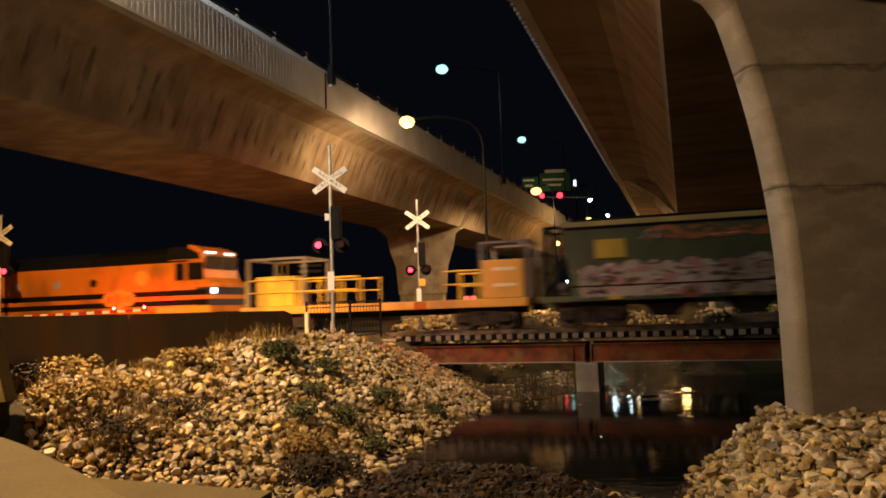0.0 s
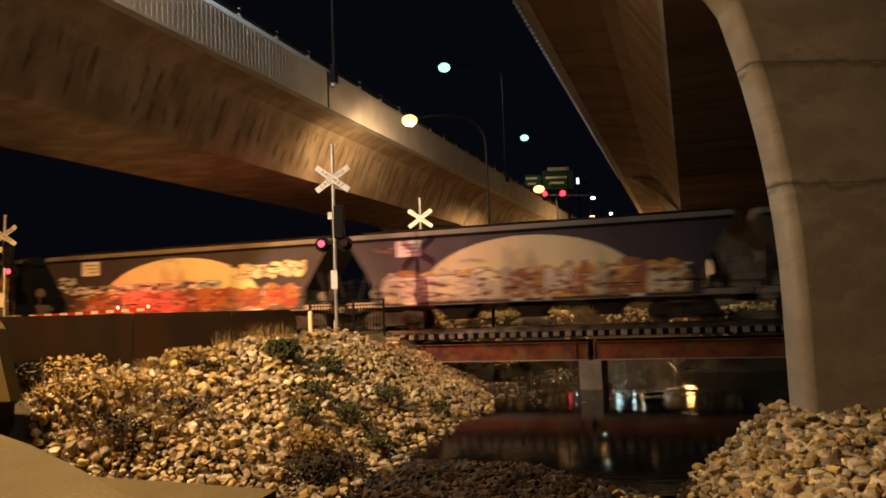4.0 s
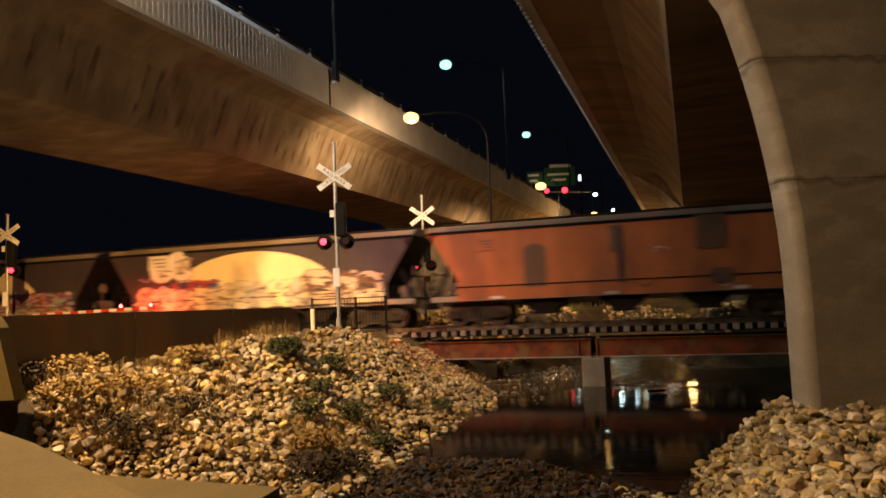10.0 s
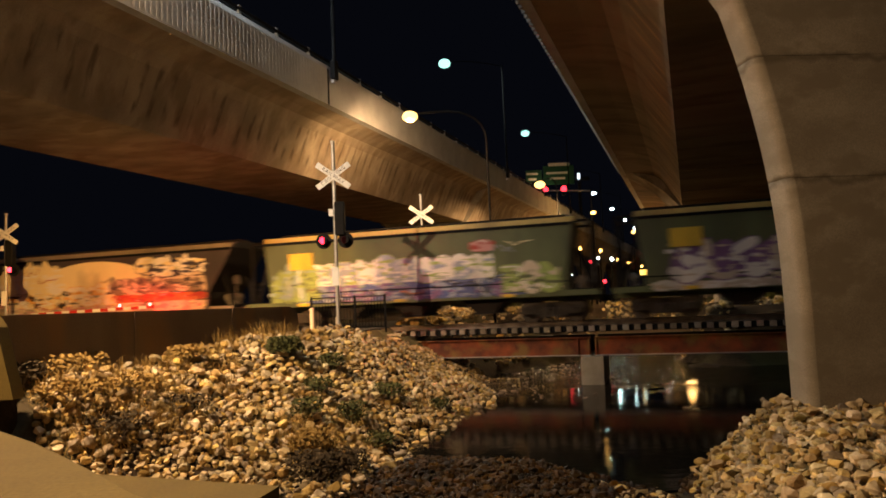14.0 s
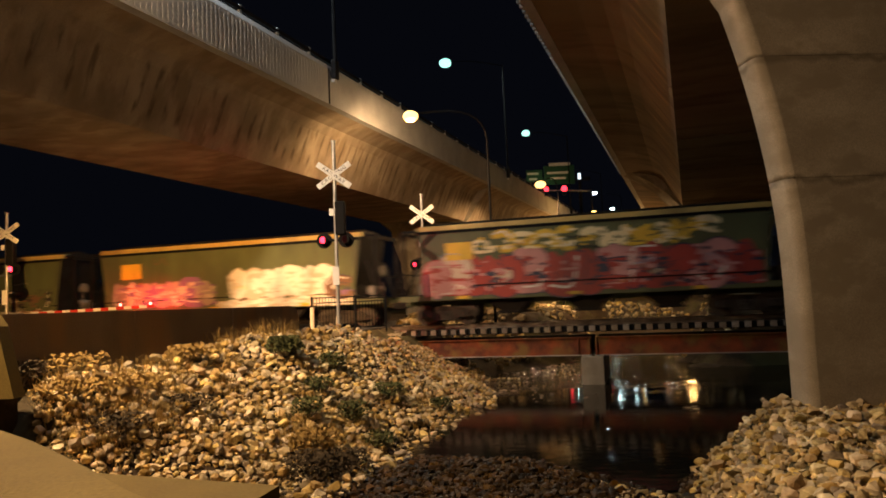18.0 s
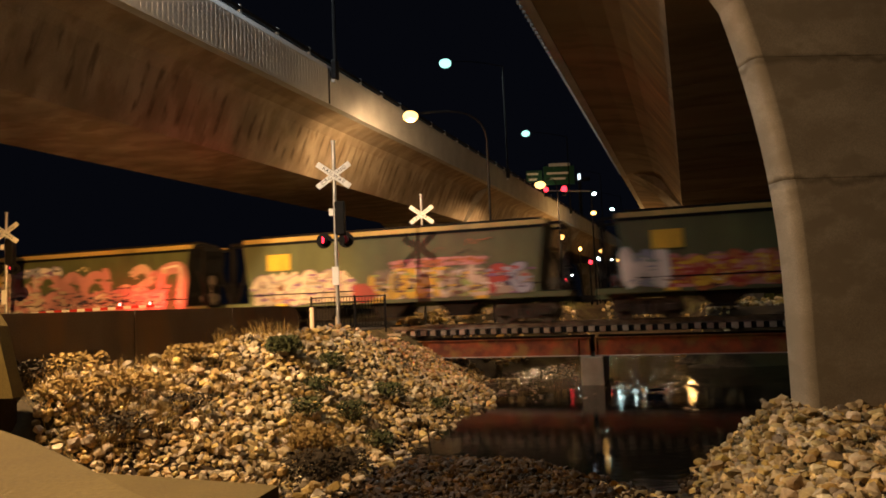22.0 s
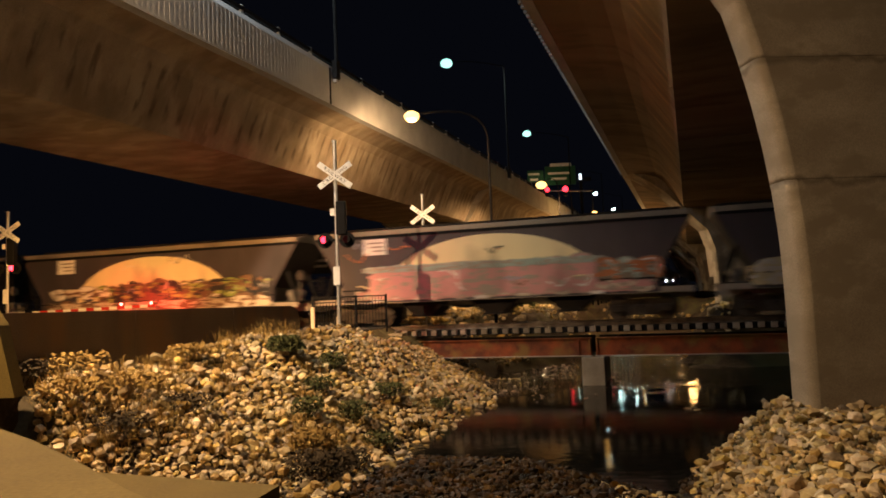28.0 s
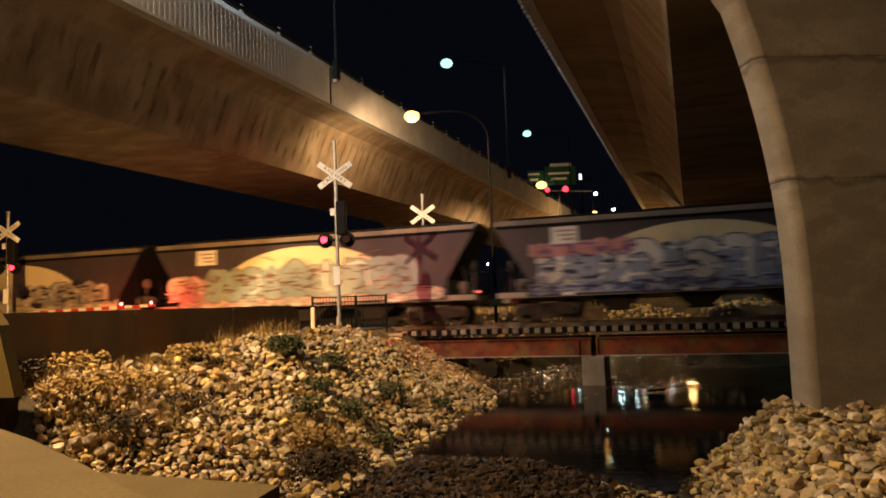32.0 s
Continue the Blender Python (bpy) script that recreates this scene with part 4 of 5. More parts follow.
green_hopper(10, [(-6.4, 6.2, 1.06, 1.4, ("white", "beige"), "beige", "beige"), (-1.5, 5.6, 1.4, 2.9, ("white", "beige", "white"), "purple", "purple", 1.4), (-6.2, -1.6, 1.4, 2.4, ("brown", "green"), "black", None)])
green_hopper(11, [(-6.3, 0.2, 1.06, 1.5, ("white", "beige"), "beige", "white", 0.6), (0.4, 6.0, 1.3, 2.55, ("sill", "purple", "beige"), "purple", "sill", 0.9), (-5.6, -0.4, 1.5, 2.9, ("white", "beige", "white"), "beige", "white", 1.0), (-6.4, -5.4, 1.3, 2.3, ("purple", "brown"), "navy", None, 0.8)])
green_hopper(12, [(-6.4, 6.0, 1.12, 2.9, ("red", "pink", "red"), "navy", "red", 1.3), (-5.0, 4.4, 2.85, 3.75, ("cream", "yellow"), "green", None, 1.0), (4.6, 6.4, 1.2, 2.8, ("beige", "pink"), "red", "pink")])
green_hopper(13, [(-6.3, 6.2, 1.12, 3.35, ("pink", "beige", "pink"), "green", None, 1.7), (-5.5, 4.8, 1.15, 2.2, ("pink", "beige"), "navy", "pink", 1.2), (0.6, 3.6, 3.0, 3.5, ("sky", "white"), "purple", None, 0.9)])
green_hopper(14, [(1.4, 6.3, 1.12, 2.6, ("beige", "sill", "beige"), "purple", "beige", 0.9), (-4.6, 0.6, 1.12, 2.6, ("yellow", "lime", "beige"), "brown", "roof", 0.9), (-4.4, -0.4, 2.45, 2.85, ("pink", "rust"), "brown", "pink", 0.8), (0.5, 1.4, 1.12, 2.0, ("red",), "red", "red", 0.9), (-6.3, -4.6, 1.2, 2.4, ("sky", "red", "purple"), "navy", "sill")])
green_hopper(15, [(0.9, 5.5, 1.12, 2.5, ("red", "yellow", "rust"), "red", "pink", 0.8), (5.2, 6.5, 1.2, 2.8, ("sky", "white"), "teal", "sky"), (-6.2, -4.9, 2.9, 3.6, ("beige", "white"), "green", None, 0.8)], ((-2.8, 3.6, 1.95, "pink"), (-2.8, 3.45, 1.8, "purple"), (-2.8, 3.2, 1.6, "sill")), (-5.6, 0.0, 1.15, 2.6, ("green", "blue", "rust", "teal", "lime", "purple"), "blue", "teal", 0.6))
grey_hopper(16, [(-5.4, 5.4, 1.12, 1.8, ("sky", "beige", "purple"), "blue", "sill", 0.7), (-3.2, 3.6, 1.6, 2.5, ("beige", "sill", "beige"), "brown", "beige", 0.9), (3.0, 4.6, 2.8, 3.7, ("white",), "sill", None, 0.7), (3.6, 5.6, 1.6, 2.4, ("white", "rust"), "grey", "beige", 0.9), (-5.6, -3.4, 1.7, 2.3, ("red", "brown"), "navy", "brown", 0.7)])
grey_hopper(17, [(-5.4, 5.2, 1.12, 1.7, ("beige", "brown"), "brown", "beige"), (-5.4, 2.6, 1.6, 2.5, ("black", "brown", "lime"), "black", "brown"), (2.0, 5.0, 1.8, 2.4, ("beige", "white"), "brown", None)])
grey_hopper(18, [(-5.4, 5.0, 1.12, 1.6, ("beige", "pink"), "sill", "pink"), (-3.6, 4.4, 1.2, 2.6, ("pink", "sill", "pink"), "sill", "pink", 1.1), (-3.8, 4.6, 2.3, 2.6, ("teal",), "sill", "teal", 0.5), (-5.6, -3.6, 1.6, 2.4, ("rust", "teal"), "roof", "roof")])
grey_hopper(19, [(-0.6, 5.6, 1.12, 2.2, ("cream", "white", "cream"), "cream", "cream"), (-5.4, 0.0, 1.12, 1.7, ("cream", "beige"), "sill", "beige"), (-5.0, -0.4, 1.5, 2.7, ("beige", "sill", "black"), "black", "sill", 0.9)])
grey_hopper(20, [(-5.4, 5.4, 1.12, 1.7, ("beige", "pink"), "sill", "beige"), (-4.4, 4.4, 1.4, 3.0, ("teal", "teal", "teal"), "brown", "teal", 1.2), (4.4, 6.0, 1.4, 2.6, ("pink", "beige"), "brown", "pink")])
grey_hopper(21, [(-5.4, 5.4, 1.12, 1.7, ("sky", "blue"), "navy", "sky"), (-5.4, 5.2, 1.5, 3.1, ("sky", "white", "sky"), "navy", "sky", 1.3), (2.0, 5.4, 2.6, 3.2, ("pink",), "purple", "pink")])


# flat wagon with an orange box, railings and open frames
def flat_wagon():
    s = 6.5
    root = thing("flat_wagon", track_pose(s), "orange flat wagon with yellow railings and a steel box", "freight wagon", "wagons of the grain train")
    MOVERS.append((root, s))
    part("deck", box(B(), (0, 0, 1.1), (13.0, 2.7, 0.34), 0.02), P["box"], root)
    part("centre_sill", box(B(), (0, 0, 0.82), (12.4, 0.5, 0.3)), UNDER, root)
    b = part("steel_box", box(B(), (-5.53, 0.1, 2.05), (1.7, 2.5, 1.55), 0.03), P["box"], root, "orange steel box with pale panels")
    for z in (2.45, 1.8):
        part("panel", box(B(), (-5.6, 1.365, z), (0.95, 0.012, 0.14)), P["cream"], b)
    for x0, x1, z1 in ((-6.55, -4.65, 3.55), (3.4, 6.2, 3.4)):
        for x in (x0, x1):
            for y in (1.2, -1.2):
                part("post", box(B(), (x, y, (1.27 + z1) / 2), (0.14, 0.14, z1 - 1.27)), FRAME_GREY, root)
        for y in (1.2, -1.2):
            part("beam", box(B(), ((x0 + x1) / 2, y, z1), (x1 - x0 + 0.14, 0.12, 0.1)), FRAME_GREY, root)
        for x in (x0, x1):
            part("beam", box(B(), (x, 0, z1), (0.12, 2.4, 0.1)), FRAME_GREY, root)
    for x0, x1 in ((0.8, 6.3), (-4.6, -3.0)):
        n = 6 if x0 > 0 else 2
        for y in (1.25, -1.25):
            for z in (2.45, 1.9):
                part("rail", rod(B(), (x0, y, z), (x1, y, z), 0.035, 8), P["yellow"], root)
            for i in range(n + 1):
                x = x0 + (x1 - x0) * i / n
                part("stanchion", rod(B(), (x, y, 1.25), (x, y, 2.47), 0.035, 8), P["yellow"], root)
    part("locker", box(B(), (4.9, 0.6, 1.95), (1.9, 1.1, 1.35), 0.04), P["yellow"], root, "yellow steel locker")
    for x in (4.6, -4.6):
        bogie(root, x, s)


flat_wagon()


CAB_GLASS = material("dusty_cab_glass", (0.07, 0.062, 0.055), (0.045, 0.04, 0.035), 2.0, 0.15, bump=0)


def locomotive():
    s = 24.3
    root = thing("locomotive", track_pose(s), "bright orange diesel locomotive with black stripes and lit headlights", "locomotive", "wagons of the grain train")
    MOVERS.append((root, s))
    outline = [(1.35, 1.15), (1.42, 1.3), (1.42, 3.5), (1.2, 3.95), (0.7, 4.2), (0, 4.25)]
    outline += [(-y, z) for y, z in reversed(outline[:-1])]
    body = part("body", prism(B(), outline, -7.6, 10.0, "x"), P["loco"], root)
    roof = [(1.44, 3.5), (1.22, 3.97), (0.72, 4.23), (0, 4.29)]
    roof += [(-y, z) for y, z in reversed(roof[:-1])]
    part("roof", prism(B(), roof, -8.55, 10.02, "x"), BLACK, root, "black roof")
    cab = part("cab", prism(B(), [(-7.55, 1.15), (-7.55, 4.1), (-8.2, 4.16), (-8.75, 4.0), (-8.85, 3.0), (-8.95, 2.5), (-8.95, 1.15)], -1.4, 1.4, "y"), P["loco"], root, "orange driving cab")
    part("cab_cover", prism(B(), [(-7.5, 3.62), (-7.5, 4.2), (-8.2, 4.22), (-8.72, 4.08), (-9.12, 3.9), (-9.18, 3.62)], -1.43, 1.43, "y"), BLACK, cab, "black upper side of the cab")
    part("cab_roof", prism(B(), [(-8.56, 4.0), (-9.25, 3.86), (-9.3, 4.0), (-9.0, 4.16), (-8.56, 4.3)], -1.38, 1.38, "y"), P["loco"], cab, "orange front lip of the cab roof")
    part("nose", prism(B(), [(-8.96, 1.1), (-8.96, 2.5), (-8.86, 3.0), (-8.76, 3.98), (-9.2, 3.86), (-9.42, 2.75), (-9.75, 2.5), (-9.75, 1.1)], -1.36, 1.36, "y"), P["loco"], cab, "orange nose of the cab")
    for z0, z1 in ((1.95, 2.3), (1.45, 1.75)):
        part("nose_stripe", box(B(), (-9.755, 0, (z0 + z1) / 2), (0.014, 2.74, z1 - z0)), P["navy"], cab)
        part("nose_stripe", box(B(), (-9.36, 1.365, (z0 + z1) / 2), (0.79, 0.014, z1 - z0)), P["navy"], cab)
    for x, w in ((-8.1, 0.45), (-8.95, 0.8)):
        part("side_window", box(B(), (x, 1.4, 3.05), (w, 0.06, 0.8), 0.01), BLACK, cab)
    for y in (0.66, -0.66):
        part("windscreen", box(B(), (-9.345, y, 3.29), (0.05, 1.22, 0.98), 0.01, Euler((0, radians(-11.5), 0)).to_matrix()), CAB_GLASS, cab, "dark windscreen")
    for z0, z1 in ((1.95, 2.2), (1.5, 1.75)):
        part("stripe", box(B(), (0.2, 1.424, (z0 + z1) / 2), (19.6, 0.012, z1 - z0)), BLACK, body)
    for x in (-3.2, -1.0, 1.5, 5.2, 8.0):
        part("porthole", rod(B(), (x, 1.41, 2.72), (x, 1.44, 2.72), 0.2, 16), BLACK if x < -2 else P["sky"], body)
    for x, r in ((-4.15, 0.36), (-4.7, 0.5), (-5.25, 0.36)):
        part("badge", rod(B(), (x, 1.42, 1.9), (x, 1.44 + r * 0.02, 1.9), r, 20), P["box"], body)
        part("badge_centre", rod(B(), (x, 1.42, 1.9), (x, 1.446 + r * 0.02, 1.9), r * 0.5, 16), P["loco"], body)
    part("side_emblem", rod(B(), (-6.0, 1.42, 2.85), (-6.0, 1.43, 2.85), 0.36, 18), P["box"], body)
    part("lower_panel", box(B(), (-8.3, 1.425, 1.3), (2.9, 0.03, 0.32)), P["yellow"], body, "yellow lower panel")
    part("headlight", rod(B(), (-9.76, 1.2, 2.12), (-9.84, 1.2, 2.12), 0.12, 14), HEAD_GLOW, cab)
    part("marker_light", box(B(), (-9.31, 0.75, 3.93), (0.05, 0.7, 0.1)), WHITE_GLOW_DIM, cab)
    part("marker_light", box(B(), (-9.31, -0.75, 3.93), (0.05, 0.7, 0.1)), WHITE_GLOW_DIM, cab)
    part("underframe", box(B(), (0, 0, 0.98), (19.6, 2.5, 0.34)), UNDER, root)
    part("fuel_tank", box(B(), (0, 0, 0.6), (4.2, 2.5, 0.7), 0.15), UNDER, root)
    for x in (6.4, -6.4):
        bogie(root, x, s, 3.6, 3, LOCO_BOGIE)


LOCO_BOGIE = bogie_meshes(3.6)
locomotive()


# ---- level crossing ----
def crossbuck(root, y, z, span=1.36, turn=0.0, label="white crossed boards lettered RAILWAY CROSSING"):
    for k, (a, word) in enumerate(((-36, "CROSSING"), (36, "RAILWAY"))):
        m = pose(0, y - 0.02 * k, z) @ pose(0, 0, 0, 0, a, 0)
        bd = part("crossing_board", box(B(), (0, 0, 0), (span, 0.016, 0.2), 0.006), WHITE, root, label if not k else "", m)
        cu = bpy.data.curves.new("lettering", "FONT")
        cu.body, cu.size, cu.align_x, cu.align_y, cu.extrude = word, 0.175, "CENTER", "CENTER", 0.001
        cu.space_character = 1.25
        cu.materials.append(INK)
        tx = new("lettering", cu)
        tx.parent = bd
        tx.matrix_basis = pose(0, -0.011, 0, 90, 0, 0)


def flashing_lamp(root, x, y, z, lit, back=False):
    """A hooded lamp to the road; with back, a second one that faces the track. Each lens glows on one face and turns it in or out."""
    part("backing_disc", rod(B(), (x, y + 0.02, z), (x, y + 0.04, z), 0.26, 20), BLACK, root)
    for way in (-1, 1) if back else (-1,):
        e = y + (0.02 if way < 0 else 0.04)
        part("lamp_hood", rod(B(), (x, e, z), (x, e + way * 0.26, z), 0.15, 16, 0.13), BLACK, root, "black hooded signal lamp")
        # visor added above the track-side lens to keep its red off the viaduct
        if way > 0:
            part("visor", box(B(), (x, e + 0.3, z + 0.165), (0.34, 0.6, 0.015), 0.005), BLACK, root, "black visor added to hold the red glow down")
        me = mesh_of("lens", rod(B(), (0, -0.004, 0), (0, 0.004, 0), 0.11, 18), RED_DULL)
        me.materials.append(RED_GLOW if way < 0 else RED_BACK)
        for f in me.polygons:
            f.material_index = int(f.normal.y * way > 0.5)
        at = (x, e + way * 0.28, z)
        LENSES.append((part("lens", me, RED_DULL, root, "red signal lens that flashes", pose(*at)), at, lit))


LENSES = []
RED_DULL = material("unlit_red_lens", (0.02, 0.003, 0.004), (0.015, 0.002, 0.003), 3, 0.3, bump=0)


def mast(name, m, height, buck, lamps, lit, label, back=False):
    root = thing(name, m, label, "crossing signal", "level crossing signals")
    part("pole", rod(B(), (0, 0, -0.3), (0, 0, height), 0.062, 14), GALV, root)
    part("base_plate", box(B(), (0, 0, 0.03), (0.4, 0.4, 0.06), 0.01), GALV, root)
    part("cap", rod(B(), (0, 0, height), (0, 0, height + 0.06), 0.085, 12), GALV, root)
    crossbuck(root, -0.09, buck)
    part("crossarm", rod(B(), (-0.5, 0.0, lamps), (0.5, 0.0, lamps), 0.035, 8), BLACK, root)
    for x, on in ((-0.4, lit == "l"), (0.34, lit == "r")):
        flashing_lamp(root, x, -0.02, lamps, on, back)
    part("bell_box", box(B(), (0.16, 0.05, lamps + 0.75), (0.34, 0.3, 1.15), 0.04), BLACK, root, "black signal backing box")
    part("plate", box(B(), (-0.12, -0.09, lamps + 0.95), (0.15, 0.02, 0.24), 0.005), WHITE, root)
    part("notice_plate", box(B(), (-0.03, -0.09, lamps - 1.2), (0.22, 0.02, 0.62), 0.005), WHITE, root)
    return root


mast("crossing_mast", pose(-3.58, 23.5, 0.1), 6.45, 5.3, 3.1, "r", "galvanised crossing mast with crossed boards and red flashers", True)
mast("crossing_mast", pose(-0.95, 33.5, -0.1), 6.25, 5.3, 2.9, "r", "crossing mast standing on the far side of the track")
part("yellow_plate", box(B(), (0.15, -0.1, 2.3), (0.3, 0.03, 0.34), 0.01), P["yellow"], bpy.data.objects["crossing_mast.001"])
mast("crossing_mast", pose(-18.75, 30.0, 0.0), 5.55, 4.7, 3.15, "l", "crossing mast with boom beside the road")
gate = thing("boom_gate", pose(-19.3, 31.5, 0.0), "lowered boom gate with red and white bands", "boom gate")
part("cabinet", box(B(), (-0.1, 0.2, 0.65), (0.5, 0.5, 1.3), 0.03), GALV, gate)
for i in range(16):
    x0 = 0.75 + i * 0.345
    part("boom_band", box(B(), (x0 + 0.1725, 0, 1.22 + 0.008 * i), (0.345, 0.05, 0.13)), RED if i % 2 else WHITE, gate)
for x, r in ((4.75, 0.06), (6.1, 0.045)):
    part("lamp_stem", rod(B(), (x, 0.0, 1.3), (x, 0.0, 1.4), 0.02, 8), BLACK, gate)
    lamp = part("boom_lamp", rod(B(), (x, -0.05, 1.46), (x, 0.05, 1.46), 0.075, 14), BLACK, gate, "small two-sided red warning lamp")
    # plate added over the lamp to block red light going upwards
    part("visor", box(B(), (x, 0.06, 1.56), (0.22, 0.2, 0.02), 0.006), BLACK, lamp)
    part("lens", rod(B(), (x, 0.05, 1.46), (x, 0.056, 1.46), r, 14), BOOM_GLOW, lamp)
    part("lens", rod(B(), (x, -0.056, 1.46), (x, -0.05, 1.46), 0.07, 14), BOOM_TIP, lamp)
for x, y, h in ((-4.55, 24.0, 0.95), (-3.66, 23.9, 0.62)):
    post = thing("bollard", pose(x, y, 0.0), "short pale weathered bollard beside the crossing", "bollard", "bollards")
    part("shaft", rod(B(), (0, 0, -0.2), (0, 0, h), 0.075, 12), P["beige"], post)
    part("cap", rod(B(), (0, 0, h), (0, 0, h + 0.03), 0.08, 12, 0.05), P["beige"], post)

fence = thing("pedestrian_fence", pose(-4.6, 24.2, 0.1, 0, 0, -1), "black steel pedestrian fence beside the crossing", "fence")
for x in (0.0, 1.5, 2.55):
    part("post", box(B(), (x, 0, 0.6), (0.06, 0.06, 1.3)), BLACK, fence)
for z in (1.2, 1.02, 0.15):
    part("rail", box(B(), (1.275, 0, z), (2.55, 0.04, 0.04)), BLACK, fence)
for i in range(24):
    part("bar", rod(B(), (0.06 + i * 0.106, 0, 0.15), (0.06 + i * 0.106, 0, 1.2), 0.011, 6), BLACK, fence)


# ---- foreground slab ----
slab = thing("concrete_apron", pose(0, 0, 0), "smooth pale concrete apron and kerb at the creek edge", "concrete slab")
bm = B()
prism(bm, [(-1.18, 4.87), (-1.3, 4.3), (-1.6, 2.0), (-6, 2.0), (-6.5, 6.95), (-2.57, 5.42)], -0.8, -0.2, "z")
part("slab", bm, SLAB, slab)
bm = B()
prism(bm, [(-4.3, 5.95), (-3.58, 5.25), (-2.91, 4.59), (-2.4, 4.1), (-2.01, 3.68), (-1.73, 3.37), (-1.51, 3.12), (-1.29, 2.87), (-1.06, 2.63), (-0.86, 2.36), (-0.6, 1.95), (-0.4, 1.5), (-5.0, 1.2), (-6.0, 5.6)], -0.6, 0.3, "z")
bmesh.ops.bevel(bm, geom=[e for e in bm.edges if all(v.co.z > 0.29 for v in e.verts)], offset=0.012, segments=2, affect="EDGES", profile=0.5)
part("kerb", bm, SLAB, slab)



# ---- rocks ----
def rock_meshes(n, rng):
    out = []
    for _ in range(n):
        bm = B()
        ax = (rng.uniform(0.85, 1.35), rng.uniform(0.65, 0.95), rng.uniform(0.5, 0.85))
        for i in range(20):
            v = Vector((rng.gauss(0, 1), rng.gauss(0, 1), rng.gauss(0, 1))).normalized()
            # between a ball and a block, with knocked-off corners
            v = Vector([math.copysign(abs(c) ** 0.72, c) for c in v]) * rng.uniform(0.8, 1.0)
            bm.verts.new((v.x * ax[0], v.y * ax[1], v.z * ax[2]))
        r = bmesh.ops.convex_hull(bm, input=bm.verts[:])
        bmesh.ops.delete(bm, geom=[g for g in r["geom_interior"] if isinstance(g, bmesh.types.BMVert)], context="VERTS")
        bmesh.ops.triangulate(bm, faces=bm.faces[:])
        out.append(mesh_of("rock", bm, ROCK_PART))
    return out


RR = random.Random(7)
ROCKS = rock_meshes(26, RR)
ARR = []
for me in ROCKS:
    co = np.array([v.co[:] for v in me.vertices])
    fa = np.array([p.vertices[:] for p in me.polygons])
    ARR.append((co, fa))


def rock_pile(name, spots, mat, label, category, singles=300, near=None):
    """spots: (x, y, z, size). Those nearest to a stretch of the plan become single rocks, the rest one joined mesh."""
    root = thing(name, pose(0, 0, 0), label, category)
    if near:
        spots = sorted(spots, key=lambda p: (p[0] - near[0]) ** 2 + (p[1] - near[1]) ** 2)
    cos, fas, base = [], [], 0
    for i, (x, y, z, r) in enumerate(spots):
        m = Matrix.LocRotScale((x, y, z), Euler((RR.uniform(-0.6, 0.6), RR.uniform(-0.6, 0.6), RR.uniform(0, 6.28))), (r * RR.uniform(0.85, 1.2), r, r * RR.uniform(0.8, 1.1)))
        k = RR.randrange(len(ROCKS))
        if i < singles:
            part("rock", ROCKS[k], mat, root, at=m)
        else:
            mm = np.array(m)
            c, f = ARR[k]
            cos.append(c @ mm[:3, :3].T + mm[:3, 3])
            fas.append(f + base)
            base += len(c)
    if cos:
        me = bpy.data.meshes.new("rubble")
        me.from_pydata(np.vstack(cos).tolist(), [], np.vstack(fas).tolist())
        me.materials.append(mat)
        tagged(part("rubble", me, mat, root), kind="stuff")
    return root


def scatter(x0, x1, y0, y1, step, keep, size, lift=0.35):
    out = []
    y = y0
    while y < y1:
        x = x0
        while x < x1:
            px, py = x + RR.uniform(-0.5, 0.5) * step, y + RR.uniform(-0.5, 0.5) * step
            if keep(px, py):
                r = size * RR.choice((0.5, 0.65, 0.8, 0.95, 1.1, 1.3, 1.6))
                out.append((px, py, ground_z(px, py) + r * lift * RR.uniform(0.2, 1.6), r))
            x += step
        y += step
    return out


def u_of(x, y):
    return (x - WALL_P.x) * WALL_N.x + (y - WALL_P.y) * WALL_N.y


def on_bank(x, y):
    u = u_of(x, y)
    if not 0.3 < u < 5.3 + 0.4 * noise.noise((x, y, 3)):
        return False
    if x < -7.3 + (12.4 - y) * 0.75:
        return False
    return y < 25.6 or (u > 0.6 and y < 28.0) or (u > 1.2 and y < 31.0)


mound = scatter(-9, 3, 11.2, 31.2, 0.104, on_bank, 0.067) + scatter(-9, 3, 11.2, 25.0, 0.18, on_bank, 0.08, 1.0)
rock_pile("rock_bank", mound, ROCK, "bank of pale broken quarry rock sloping to the creek", "rock pile", 300, (-3.5, 12.5))
mound = scatter(2.2, 11.0, 4.5, 16, 0.1, lambda x, y: ground_z(x, y) > -2.35 and x > 2.6, 0.062) + scatter(3.4, 11.0, 5, 15, 0.18, lambda x, y: ground_z(x, y) > -2.3, 0.074, 0.9)
rock_pile("rock_bank", mound, ROCK, "mound of pale broken rock round the pier foot", "rock pile", 300, (5.6, 9.0))
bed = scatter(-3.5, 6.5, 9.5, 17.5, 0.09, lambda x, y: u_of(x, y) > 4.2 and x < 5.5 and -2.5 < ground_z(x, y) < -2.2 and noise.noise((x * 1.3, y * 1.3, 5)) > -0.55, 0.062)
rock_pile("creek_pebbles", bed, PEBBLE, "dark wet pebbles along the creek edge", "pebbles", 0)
shoal = scatter(0.8, 7.5, 20.5, 25.5, 0.5, lambda x, y: noise.noise((x * 0.35, y * 0.35, 4)) > 0.3 and ground_z(x, y) < -2.4, 0.12)
shoal += scatter(0.4, 7.0, 25.6, 35.5, 0.24, lambda x, y: noise.noise((x * 0.3, y * 0.9, 4)) > -0.02, 0.1)
shoal = [(x, y, WATER_Z - 0.55 * r, r) for x, y, z, r in shoal]
rock_pile("shoal_stones", shoal, SHOAL, "wet stones breaking the shallow creek water", "stones", 0)
